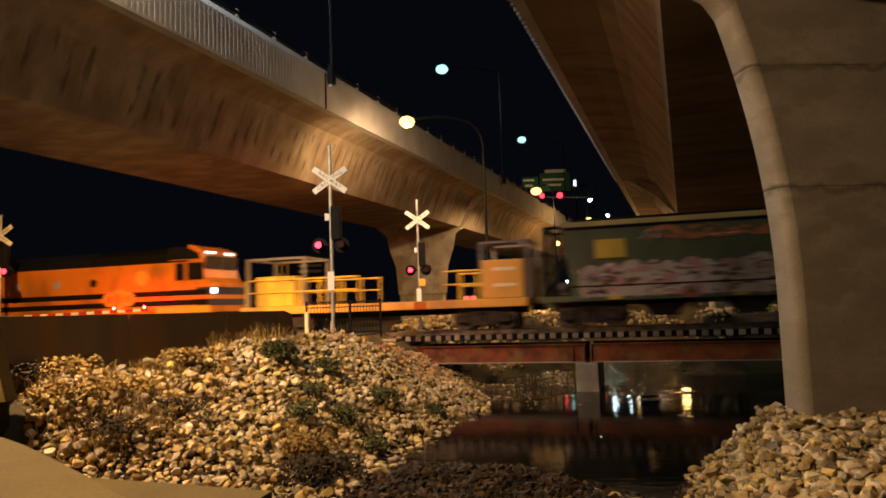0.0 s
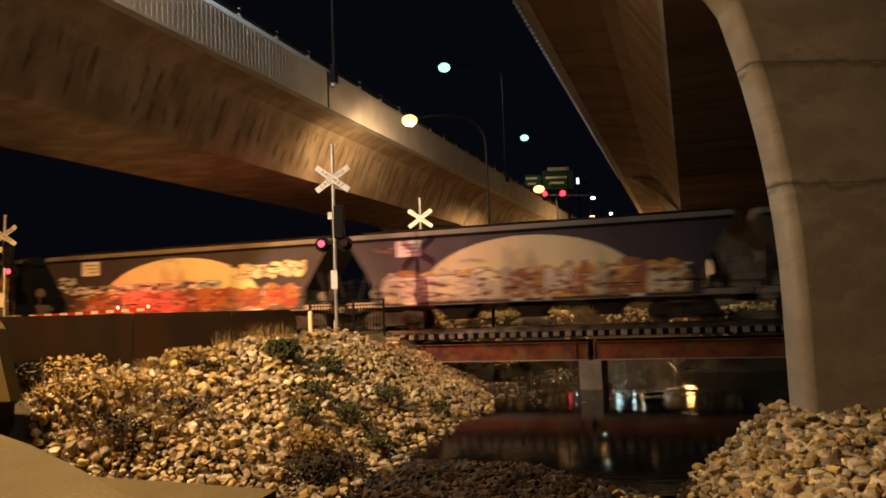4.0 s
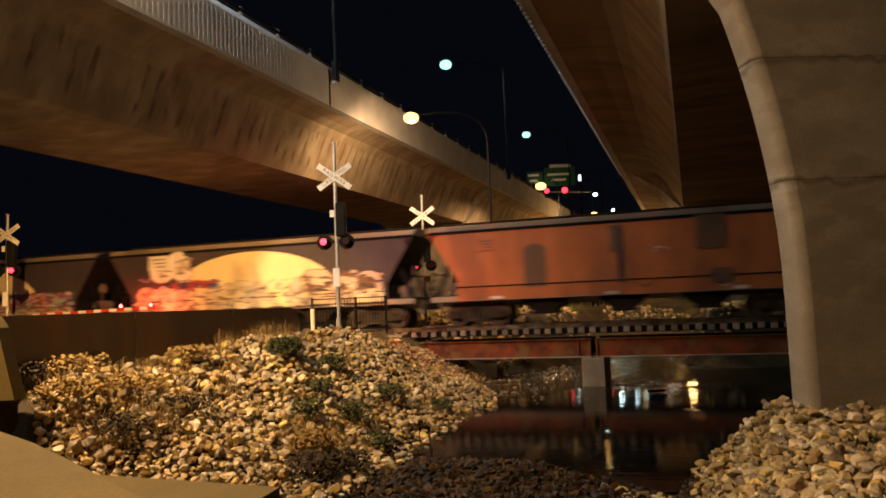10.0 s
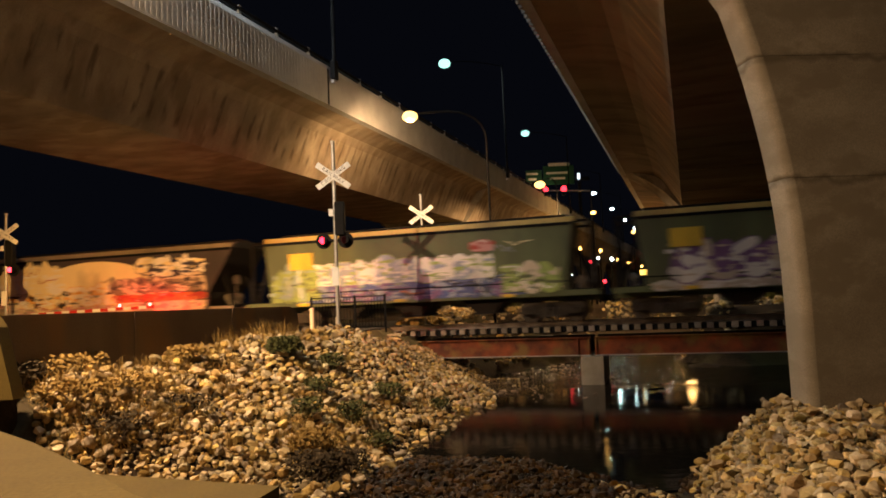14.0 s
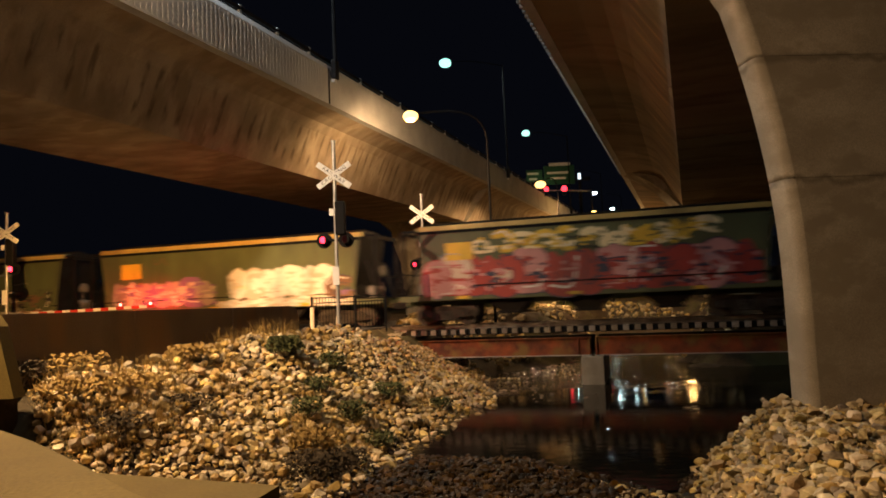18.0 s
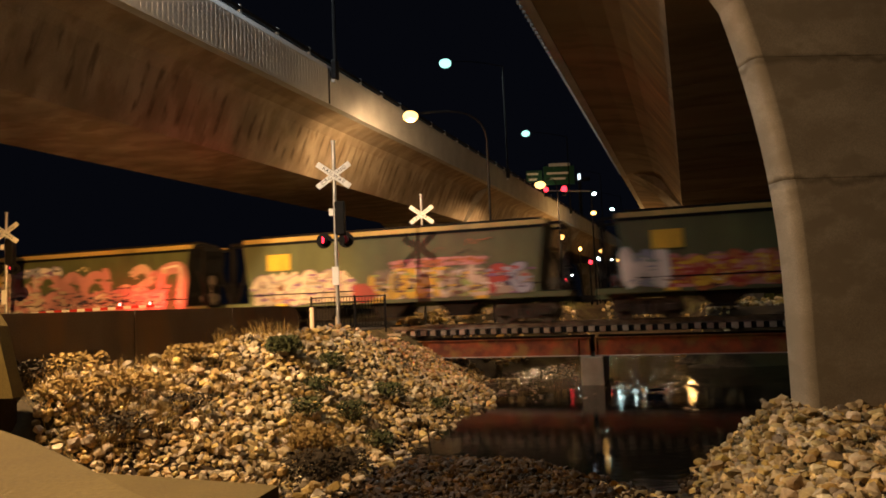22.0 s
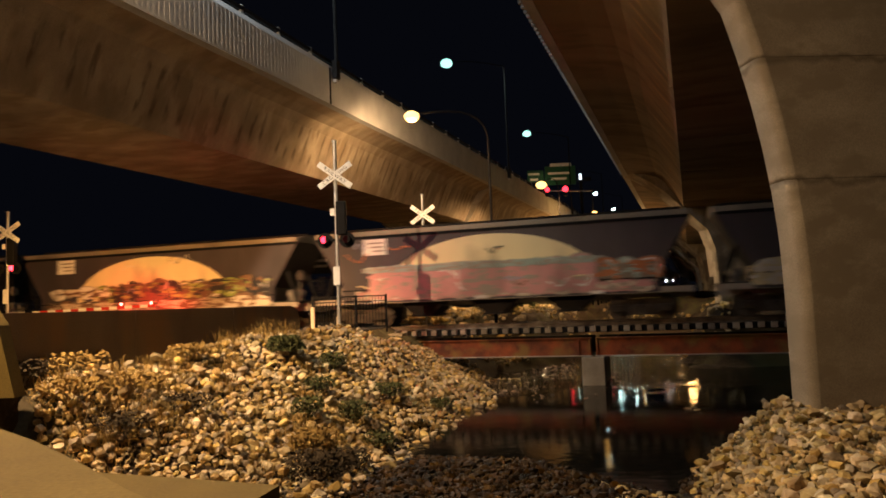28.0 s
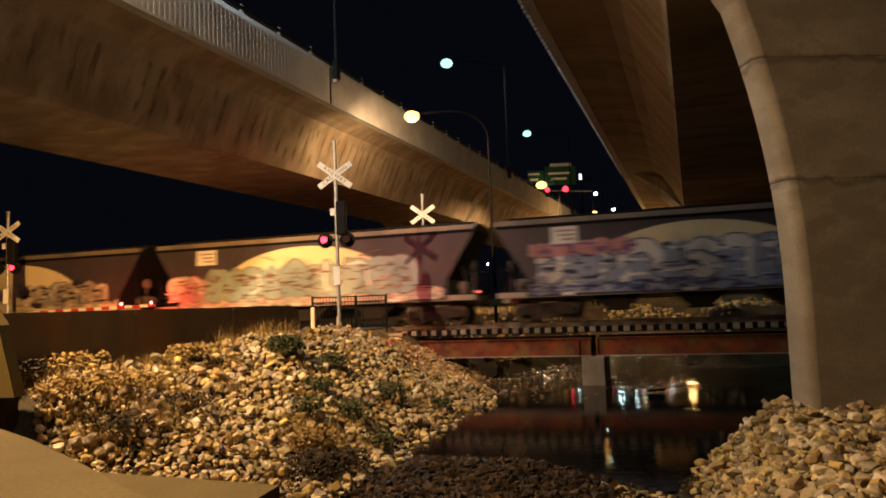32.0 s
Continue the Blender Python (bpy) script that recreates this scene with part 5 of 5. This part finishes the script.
far = scatter(-2, 30, 33, 60, 0.4, lambda x, y: noise.noise((x * 0.2, y * 0.2, 9)) > (-0.35 if x < 4 else 0.1) and ground_z(x, y) > -2.3, 0.17)
rock_pile("far_bank_rocks", far, ROCK, "scattered pale rocks on the far bank", "rock pile", 0)


# ---- street lights, signs and far lamps ----
def lamp_post(at, base_z, lamp_at, mat, label, r=0.3):
    root = thing("street_lamp", pose(*at, base_z), label, "street lamp", "street lamps")
    h = lamp_at[2] - base_z
    dx, dy = lamp_at[0] - at[0], lamp_at[1] - at[1]
    bm = B()
    rod(bm, (0, 0, 0), (0, 0, h - 0.4), 0.075, 10, 0.05)
    part("pole", bm, UNDER, root)
    bm = B()
    prev = Vector((0, 0, h - 0.4))
    # a tight bend at the pole's top, then a long arm that sinks a little towards the lamp
    for f, z in ((0.02, -0.05), (0.07, 0.25), (0.14, 0.45), (0.24, 0.58), (0.36, 0.62), (0.52, 0.56), (0.75, 0.36), (1.0, 0.08)):
        cur = Vector((dx * f, dy * f, h + z))
        rod(bm, prev, cur, 0.04, 8)
        prev = cur
    part("arm", bm, UNDER, root)
    part("lamp_head", ball(B(), (dx, dy, h), r, 2, (1, 1, 0.7)), mat, root, "glowing lamp head")
    return root


lamp_post((2.25, 32.0), -0.4, (-1.13, 29.0, 8.82), SODIUM_GLOW, "lit orange sodium street lamp on a curved arm", 0.34)
lamp_post((8.7, 51.6), -0.3, (7.2, 50.0, 9.08), SODIUM_GLOW, "lit orange street lamp beside the viaduct", 0.4)


def viaduct_lamp(y):
    """A column on the near parapet whose arm carries a lamp over the deck, in a box clamped to the parapet."""
    m = LEFT.matrix_basis @ pose(0.1, y, 10.3)
    root = thing("street_lamp", m, "tall dark lamp column on the viaduct parapet, lit white", "street lamp", "viaduct street lamps")
    part("foot_box", box(B(), (0.06, -0.12, 0.45), (0.22, 0.34, 0.8), 0.04), BLACK, root, "black box clamped to the parapet")
    part("bracket", box(B(), (-0.02, -0.12, 0.0), (0.2, 0.2, 0.14)), GALV, root)
    part("pole", rod(B(), (0, 0, 0), (0, 0, 9.0), 0.08, 10, 0.05), BLACK, root)
    bm = B()
    prev = Vector((0, 0, 9.0))
    for i in range(1, 8):
        t = i / 7
        cur = Vector((-4.8 * t, 0, 9.0 + 1.05 * math.sin(t * math.pi / 2)))
        rod(bm, prev, cur, 0.035, 8)
        prev = cur
    part("arm", bm, BLACK, root)
    part("lamp_head", ball(B(), (-4.8, 0, 10.0), 0.5 if y < 90 else 0.36, 2, (1, 1, 0.75)), MERCURY_GLOW if y < 90 else MERCURY_FAR, root, "glowing white lamp head")


for i in range(8):
    viaduct_lamp(30.5 + 27.2 * i)



# ---- viaduct fittings ----
def fit_viaduct(root, side, span, ribs):
    """Guard rail on posts along the near parapet, ribs on its outer face, small boxes hung on it."""
    q = lambda l: side * l
    part("guard_rail", box(B(), (q(0.12), (span[0] + span[1]) / 2, 11.12), (0.1, span[1] - span[0], 0.14)), BLACK, root, "dark steel guard rail")
    post = mesh_of("guard_post", box(B(), (0, 0, 0), (0.1, 0.14, 0.36), 0.015), GALV)
    for i in range(int((span[1] - span[0]) / 2.2)):
        part("guard_post", post, GALV, root, at=pose(q(0.12), span[0] + 0.6 + 2.2 * i, 11.06))
    if ribs:
        bm = B()
        for i in range(int((ribs[1] - ribs[0]) / 0.21)):
            box(bm, (q(-0.032), ribs[0] + 0.21 * i, 10.0), (0.006, 0.1, 1.34))
        tagged(part("rib_field", bm, CONCRETE_PALE, root, "vertically ribbed parapet face"), kind="stuff")
        part("expansion_joint", box(B(), (q(-0.04), ribs[1] + 0.15, 10.0), (0.03, 0.09, 1.5)), UNDER, root)


fit_viaduct(LEFT, -1, (4, 130), (2.0, 29.9))
for i in range(8):
    part("segment_joint", box(B(), (3.7 + 3.7, 22 + i * 7.5, 6.795), (7.3, 0.03, 0.012)), CONCRETE_DIM, RIGHT)
lug = mesh_of("drip_lug", box(B(), (0, 0, 0), (0.1, 0.08, 0.1)), CONCRETE_PALE)
for i in range(110):
    part("drip_lug", lug, CONCRETE_PALE, RIGHT, at=pose(-0.02, 12 + i * 0.35, 9.22))


# ---- road sign gantry, traffic signals and far lamps ----
gantry = thing("sign_gantry", pose(15.5, 95.0, 9.65), "green road signs on a steel gantry over the viaduct", "road sign")
part("post", rod(B(), (-2.4, 0, 0), (-2.4, 0, 8.2), 0.2, 10), BLACK, gantry)
part("post", rod(B(), (3.6, 0, 0), (3.6, 0, 8.2), 0.2, 10), BLACK, gantry)
part("truss", box(B(), (0.2, 0.1, 7.3), (9.6, 0.3, 0.5)), BLACK, gantry)
for x, w, h in ((-2.6, 2.2, 1.6), (0.8, 4.2, 2.6)):
    pn = part("sign_panel", box(B(), (x, -0.2, 7.9), (w, 0.08, h), 0.03), GREEN_SIGN, gantry, "green road sign panel")
    for i in range(2):
        part("legend_bar", box(B(), (x - 0.2, -0.26, 8.2 - 0.75 * i), (w * (0.7 - 0.2 * i), 0.02, 0.3)), WHITE, pn)
part("top_plate", box(B(), (0.9, -0.2, 9.35), (2.9, 0.08, 0.5), 0.03), WHITE, gantry)
part("lit_panel", box(B(), (3.5, -0.3, 7.6), (0.35, 0.06, 0.8)), WHITE_GLOW_DIM, gantry)

signals = thing("traffic_signal", pose(14.3, 66.0, -0.3), "tall traffic signal pole whose mast arm shows two reds", "traffic light", "traffic signals")
part("pole", rod(B(), (0, 0, 0), (0, 0, 11.35), 0.1, 12, 0.06), UNDER, signals)
part("mast_arm", rod(B(), (0, 0, 11.2), (-4.4, 0, 11.4), 0.06, 8), FRAME_GREY, signals)
for x in (-4.3, -2.6):
    hd = part("signal_head", box(B(), (x, -0.2, 11.3), (0.36, 0.25, 0.95), 0.05), BLACK, signals)
    part("red_lens", ball(B(), (x, -0.34, 11.45), 0.24 if x < -4 else 0.29, 2, (1, 0.3, 1)), RED_GLOW_FAR, hd, "glowing red lens")
part("road_lamp", ball(B(), (0.05, -0.3, 9.05), 0.26, 2, (1, 1, 0.7)), SODIUM_FAR, signals, "glowing sodium lamp on the pole")


def far_light(name, x, y, z, r, mat, label, category, foot=0.0):
    root = thing(name, pose(x, y, foot), label, category, "distant lights")
    part("pole", rod(B(), (0, 0.3, 0), (0, 0.3, z - foot), 0.08, 8), BLACK, root)
    part("glowing_head", ball(B(), (0, 0, z - foot), r, 2), mat, root)


def along(px, py, depth):
    """A place at that depth in the direction (px, py), the tangents right and up of the view's level."""
    return px * depth, depth, 1.0 + py * depth


for px, py, d, r in ((0.1712, 0.0849, 71, 0.24), (0.1966, 0.0671, 82, 0.22), (0.2256, 0.0628, 98, 0.26), (0.2492, 0.0488, 117, 0.28), (0.2648, 0.0439, 134, 0.28), (0.2832, 0.038, 160, 0.32),
                     (0.2745, 0.0876, 148, 0.38), (0.3067, 0.072, 150, 0.36), (0.3209, 0.057, 106, 0.3), (0.3054, 0.0475, 190, 0.36)):
    far_light("street_lamp", *along(px, py, d), r, SODIUM_FAR, "distant orange street lamp beside the viaduct, lit", "street lamp")
for px, py, d, r in ((0.1826, 0.0305, 75, 0.1), (-0.457, 0.0175, 90, 0.1), (0.062, 0.051, 90, 0.1), (0.222, 0.052, 75, 0.15), (0.241, 0.05, 78, 0.17), (0.306, 0.064, 180, 0.22), (0.299, 0.0225, 118, 0.13)):
    far_light("street_lamp", *along(px, py, d), r, MERCURY_FAR, "small distant white lamp, lit", "street lamp")
for px, py, d in ((0.2102, 0.0476, 64), (0.229, 0.019, 70), (0.1736, 0.0231, 62), (0.306, 0.041, 165)):
    far_light("traffic_signal", *along(px, py, d), 0.003 * d, RED_GLOW_FAR, "distant traffic signal showing red", "traffic light", -0.3)
lit = thing("lit_sign", pose(34.3, 120.0, 0.0), "small lit yellow sign board beside the far road", "sign")
part("post", rod(B(), (0, 0, 0), (0, 0, 4.0), 0.09, 8), BLACK, lit)
part("panel", box(B(), (0, -0.1, 4.5), (1.5, 0.1, 0.9), 0.03), YELLOW_LIT, lit)


def car(at, turn, mat, lamp):
    root = thing("car", pose(*at, 0, 0, turn), "distant car with its lights on, on the far road", "car", "cars on the far road")
    side = [(-2.1, 0.35), (-2.15, 0.75), (-1.5, 0.95), (-0.9, 1.42), (0.8, 1.45), (1.7, 0.98), (2.2, 0.85), (2.2, 0.35)]
    part("body", prism(B(), side, -0.85, 0.85, "y"), mat, root)
    for x in (-1.3, 1.35):
        for y in (-0.8, 0.8):
            part("wheel", rod(B(), (x, y - 0.1, 0.32), (x, y + 0.1, 0.32), 0.32, 14), BLACK, root)
    for y in (-0.6, 0.6):
        part("lamp", ball(B(), (-2.15, y, 0.72), 0.16), lamp, root)


for i in range(5):
    x, y, z = along(0.302 + 0.0045 * i, 0.034 - 0.004 * i, 175 - 12 * i)
    car((x, y, 9.68 if z > 4 else max(0.0, z - 0.8)), 72, INK if i % 2 else WHITE, RED_GLOW_FAR if i < 2 else WHITE_GLOW)

board = thing("billboard", pose(-14.5, 75.0, 0.0), "dark roadside billboard with a yellow panel", "billboard")
for x in (-2.5, 2.5):
    part("post", rod(B(), (x, 0, 0), (x, 0, 4.6), 0.12, 8), BLACK, board)
bp = part("panel", box(B(), (0, -0.1, 5.6), (6.6, 0.15, 2.2), 0.03), BLACK, board)
part("yellow_panel", box(B(), (-2.2, -0.2, 5.6), (1.5, 0.04, 1.5)), P["yellow"], bp)
for x in (-2.5, -1.95):
    part("letter_bar", box(B(), (x, -0.23, 5.6), (0.32, 0.03, 0.8)), INK, bp)
for z in (5.9, 5.3):
    part("letter_bar", box(B(), (0.7, -0.19, z), (2.6, 0.03, 0.26)), FRAME_GREY, bp)
kiosk = thing("red_sign", pose(2.65, 62.0, -0.3), "small lit pink-red sign beyond the track", "sign")
part("post", box(B(), (0, 0, 0.7), (0.12, 0.1, 1.4)), BLACK, kiosk)
for x in (-0.31, 0.31):
    part("panel", box(B(), (x, -0.05, 1.75), (0.55, 0.08, 0.85), 0.02), PINK_LIT, kiosk)


# ---- weeds and grass ----
def tuft(bm, c, n, h, spread, rng, lean=0.35):
    for _ in range(n):
        a, r = rng.uniform(0, 6.28), rng.uniform(0, spread)
        x, y = c[0] + r * math.cos(a), c[1] + r * math.sin(a)
        z = ground_z(x, y) + 0.03
        hh = h * rng.uniform(0.5, 1.1)
        b, w = rng.uniform(0, 6.28), rng.uniform(0.004, 0.008)
        dx, dy = math.cos(b) * lean * hh * rng.random(), math.sin(b) * lean * hh * rng.random()
        px, py = math.cos(b + 1.57) * w, math.sin(b + 1.57) * w
        v = [bm.verts.new(p) for p in ((x - px, y - py, z), (x + px, y + py, z), (x + px * 0.8 + dx * 0.4, y + py * 0.8 + dy * 0.4, z + hh * 0.6), (x - px * 0.8 + dx * 0.4, y - py * 0.8 + dy * 0.4, z + hh * 0.6), (x + dx, y + dy, z + hh))]
        bm.faces.new((v[0], v[1], v[2], v[3]))
        bm.faces.new((v[3], v[2], v[4]))


def bush(bm, c, n, h, spread, rng, leaf=0.05):
    """A low weed: thin stems with many small leaves, ragged at its outline."""
    z0 = ground_z(c[0], c[1]) + 0.1
    for _ in range(n):
        a, b = rng.uniform(0, 6.28), rng.random() ** 0.6
        hh = h * rng.uniform(0.2, 1.0)
        p = Vector((c[0] + math.cos(a) * spread * b * (1 - 0.4 * hh / h), c[1] + math.sin(a) * spread * b * (1 - 0.4 * hh / h), z0 + hh))
        s = leaf * rng.uniform(0.5, 1.3)
        u = Vector((rng.gauss(0, 1), rng.gauss(0, 1), rng.gauss(0, 0.6))).normalized() * s
        w = u.orthogonal().normalized() * s * 0.45
        vs = [bm.verts.new(q) for q in (p - u, p + w, p + u, p - w)]
        bm.faces.new(vs)
    for _ in range(14):
        a = rng.uniform(0, 6.28)
        e = Vector((c[0] + math.cos(a) * spread * 0.7, c[1] + math.sin(a) * spread * 0.7, z0 + h * rng.uniform(0.5, 0.95)))
        rod(bm, (c[0], c[1], z0 - 0.15), e, 0.008, 4)


GR = random.Random(21)


def on_wall(u, y):
    """The plan place u metres out from the wall, at that y."""
    t = (y - WALL_P.y + u * 0.296) / 0.955
    return WALL_P.x + WALL_D.x * t + WALL_N.x * u, WALL_P.y + WALL_D.y * t + WALL_N.y * u


bm = B()
for _ in range(34):
    c = on_wall(GR.uniform(0.05, 0.7), GR.uniform(13, 21.5))
    tuft(bm, c, 26, GR.choice((0.15, 0.2, 0.3)), 0.25, GR)
for u, y, h in ((0.3, 14.6, 0.4), (0.25, 17.6, 0.6), (0.5, 19.2, 0.75), (0.6, 19.8, 0.7), (0.4, 20.4, 0.6), (0.5, 18.6, 0.6)):
    tuft(bm, on_wall(u, y), 60, h * 0.75, 0.6, GR, 1.3)
for _ in range(60):
    tuft(bm, on_wall(GR.uniform(0.8, 4.5), GR.uniform(12, 22)), 22, 0.3, 0.25, GR)
for x, y in ((-6.9, 12.5), (-6.4, 12.0), (-6.2, 12.8), (-5.8, 11.9), (-5.6, 12.4), (-5.9, 15.0), (-5.4, 16.3), (-5.65, 13.8), (-4.9, 15.5), (-6.1, 13.5), (-5.2, 12.8), (-3.2, 15.5), (-3.1, 14.8)):
    tuft(bm, (x, y), 220, 0.3, 0.55, GR, 1.4)
tagged(solid("dry_grass", bm, GRASS, pose(0, 0, 0), "dry straw-coloured grass along the wall and among rocks", "grass"), kind="stuff")
for px, py, h, sp, n, mat, lab in ((-4.2, 18.2, 0.45, 0.62, 1700, LEAF, "low dark green bush growing among the rocks"), (-3.15, 19.2, 0.4, 0.5, 420, LEAF, "thin green weed growing among the rocks"), (-3.2, 17.4, 0.35, 0.5, 320, LEAF, "thin green weed growing among the rocks"),
                                   (-2.97, 14.8, 0.45, 0.6, 800, GRASS, "dry brown weed at the foot of the rocks"), (-2.1, 13.8, 0.4, 0.7, 900, WEED_DARK, "dark dead weed at the creek edge"), (-1.7, 19.7, 0.35, 0.6, 480, LEAF, "thin green weed growing among the rocks"),
                                   (-0.3, 21.2, 0.25, 0.45, 300, LEAF, "thin green weed growing among the rocks"), (-7.1, 14.1, 0.3, 0.4, 300, GRASS, "dry brown weed at the foot of the wall"), (-5.8, 15.7, 0.3, 0.6, 500, GRASS, "dry brown weed among the rocks"),
                                   (-6.6, 12.3, 0.3, 0.75, 420, GRASS, "thin brown weed sprawling over the rocks"), (-5.7, 12.2, 0.28, 0.7, 360, WEED_DARK, "thin dead weed sprawling over the rocks"), (-5.9, 13.2, 0.28, 0.8, 420, GRASS, "thin brown weed sprawling over the rocks"), (-7.2, 13.2, 0.3, 0.7, 420, GRASS, "thin brown weed sprawling over the rocks"),
                                   (-5.0, 13.6, 0.26, 0.6, 240, WEED_DARK, "thin dead weed sprawling over the rocks"), (-3.2, 16.0, 0.4, 0.5, 420, LEAF, "thin green weed growing among the rocks"), (-2.3, 17.0, 0.4, 0.55, 420, LEAF, "thin green weed growing among the rocks"), (-2.7, 15.2, 0.4, 0.5, 360, GRASS, "dry brown weed growing among the rocks"), (-1.6, 16.2, 0.35, 0.5, 300, LEAF, "thin green weed growing among the rocks"),
                                   (-2.6, 13.2, 0.5, 0.8, 1000, WEED_DARK, "dark dead weed at the creek edge"), (-7.6, 12.6, 0.35, 0.6, 700, WEED_DARK, "dark dead weed beside the wing wall")):
    bm = B()
    bush(bm, (px, py), n, h, sp, GR)
    solid("weed_bush", bm, mat, pose(0, 0, 0), lab, "weed", "weeds on the rock bank")
bm = B()
for _ in range(150):
    tuft(bm, (GR.uniform(2, 40), GR.uniform(36, 62)), 30, 0.6, 0.9, GR)
tagged(solid("bank_grass", bm, BANK_GRASS, pose(0, 0, 0), "green and yellow grass on the far bank", "grass"), kind="stuff")


# ---- movement ----
def motions():
    for root, s in MOVERS:
        walk(root, [(t, track_pose(s + SPEED * t)) for t in (0, 16, 32)])
    # the paired lenses turn their glowing face out by turns, 0.7 s each
    for lens, at, late in LENSES:
        rows, shown, k = [], None, 0
        change = [0.25 + 0.7 * i for i in range(46)]
        out = not late
        rows.append((0.0, pose(*at, 0, 0, 0 if out else 180)))
        for t in change:
            a = 0 if out else 180
            for i in range(4):
                if t + i / 30 <= 32.0:
                    rows.append((t + i / 30, pose(*at, 0, 0, a + 60 * i)))
            out = not out
        if rows[-1][0] < 32.0:
            rows.append((32.0, rows[-1][1]))
        walk(lens, rows)
    step = 2 / 30
    for w, s, ax in WHEELS:
        t0, t1 = max(0.0, (-10.0 - s) / SPEED), min(32.0, (16.0 - s) / SPEED)
        start = 40.0 * (s % 3)
        rows = [(0.0, pose(ax, 0, 0.46, 0, start, 0))]
        if t1 > t0:
            k0, k1 = math.ceil(t0 / step) + 1, int(t1 / step)
            for k in range(k0, k1 + 1):
                rows.append((k * step, pose(ax, 0, 0.46, 0, start + math.degrees(SPEED * (k - k0) * step / 0.46), 0)))
        if rows[-1][0] < 31.9:
            rows.append((32.0, rows[-1][1]))
        walk(w, rows)


motions()
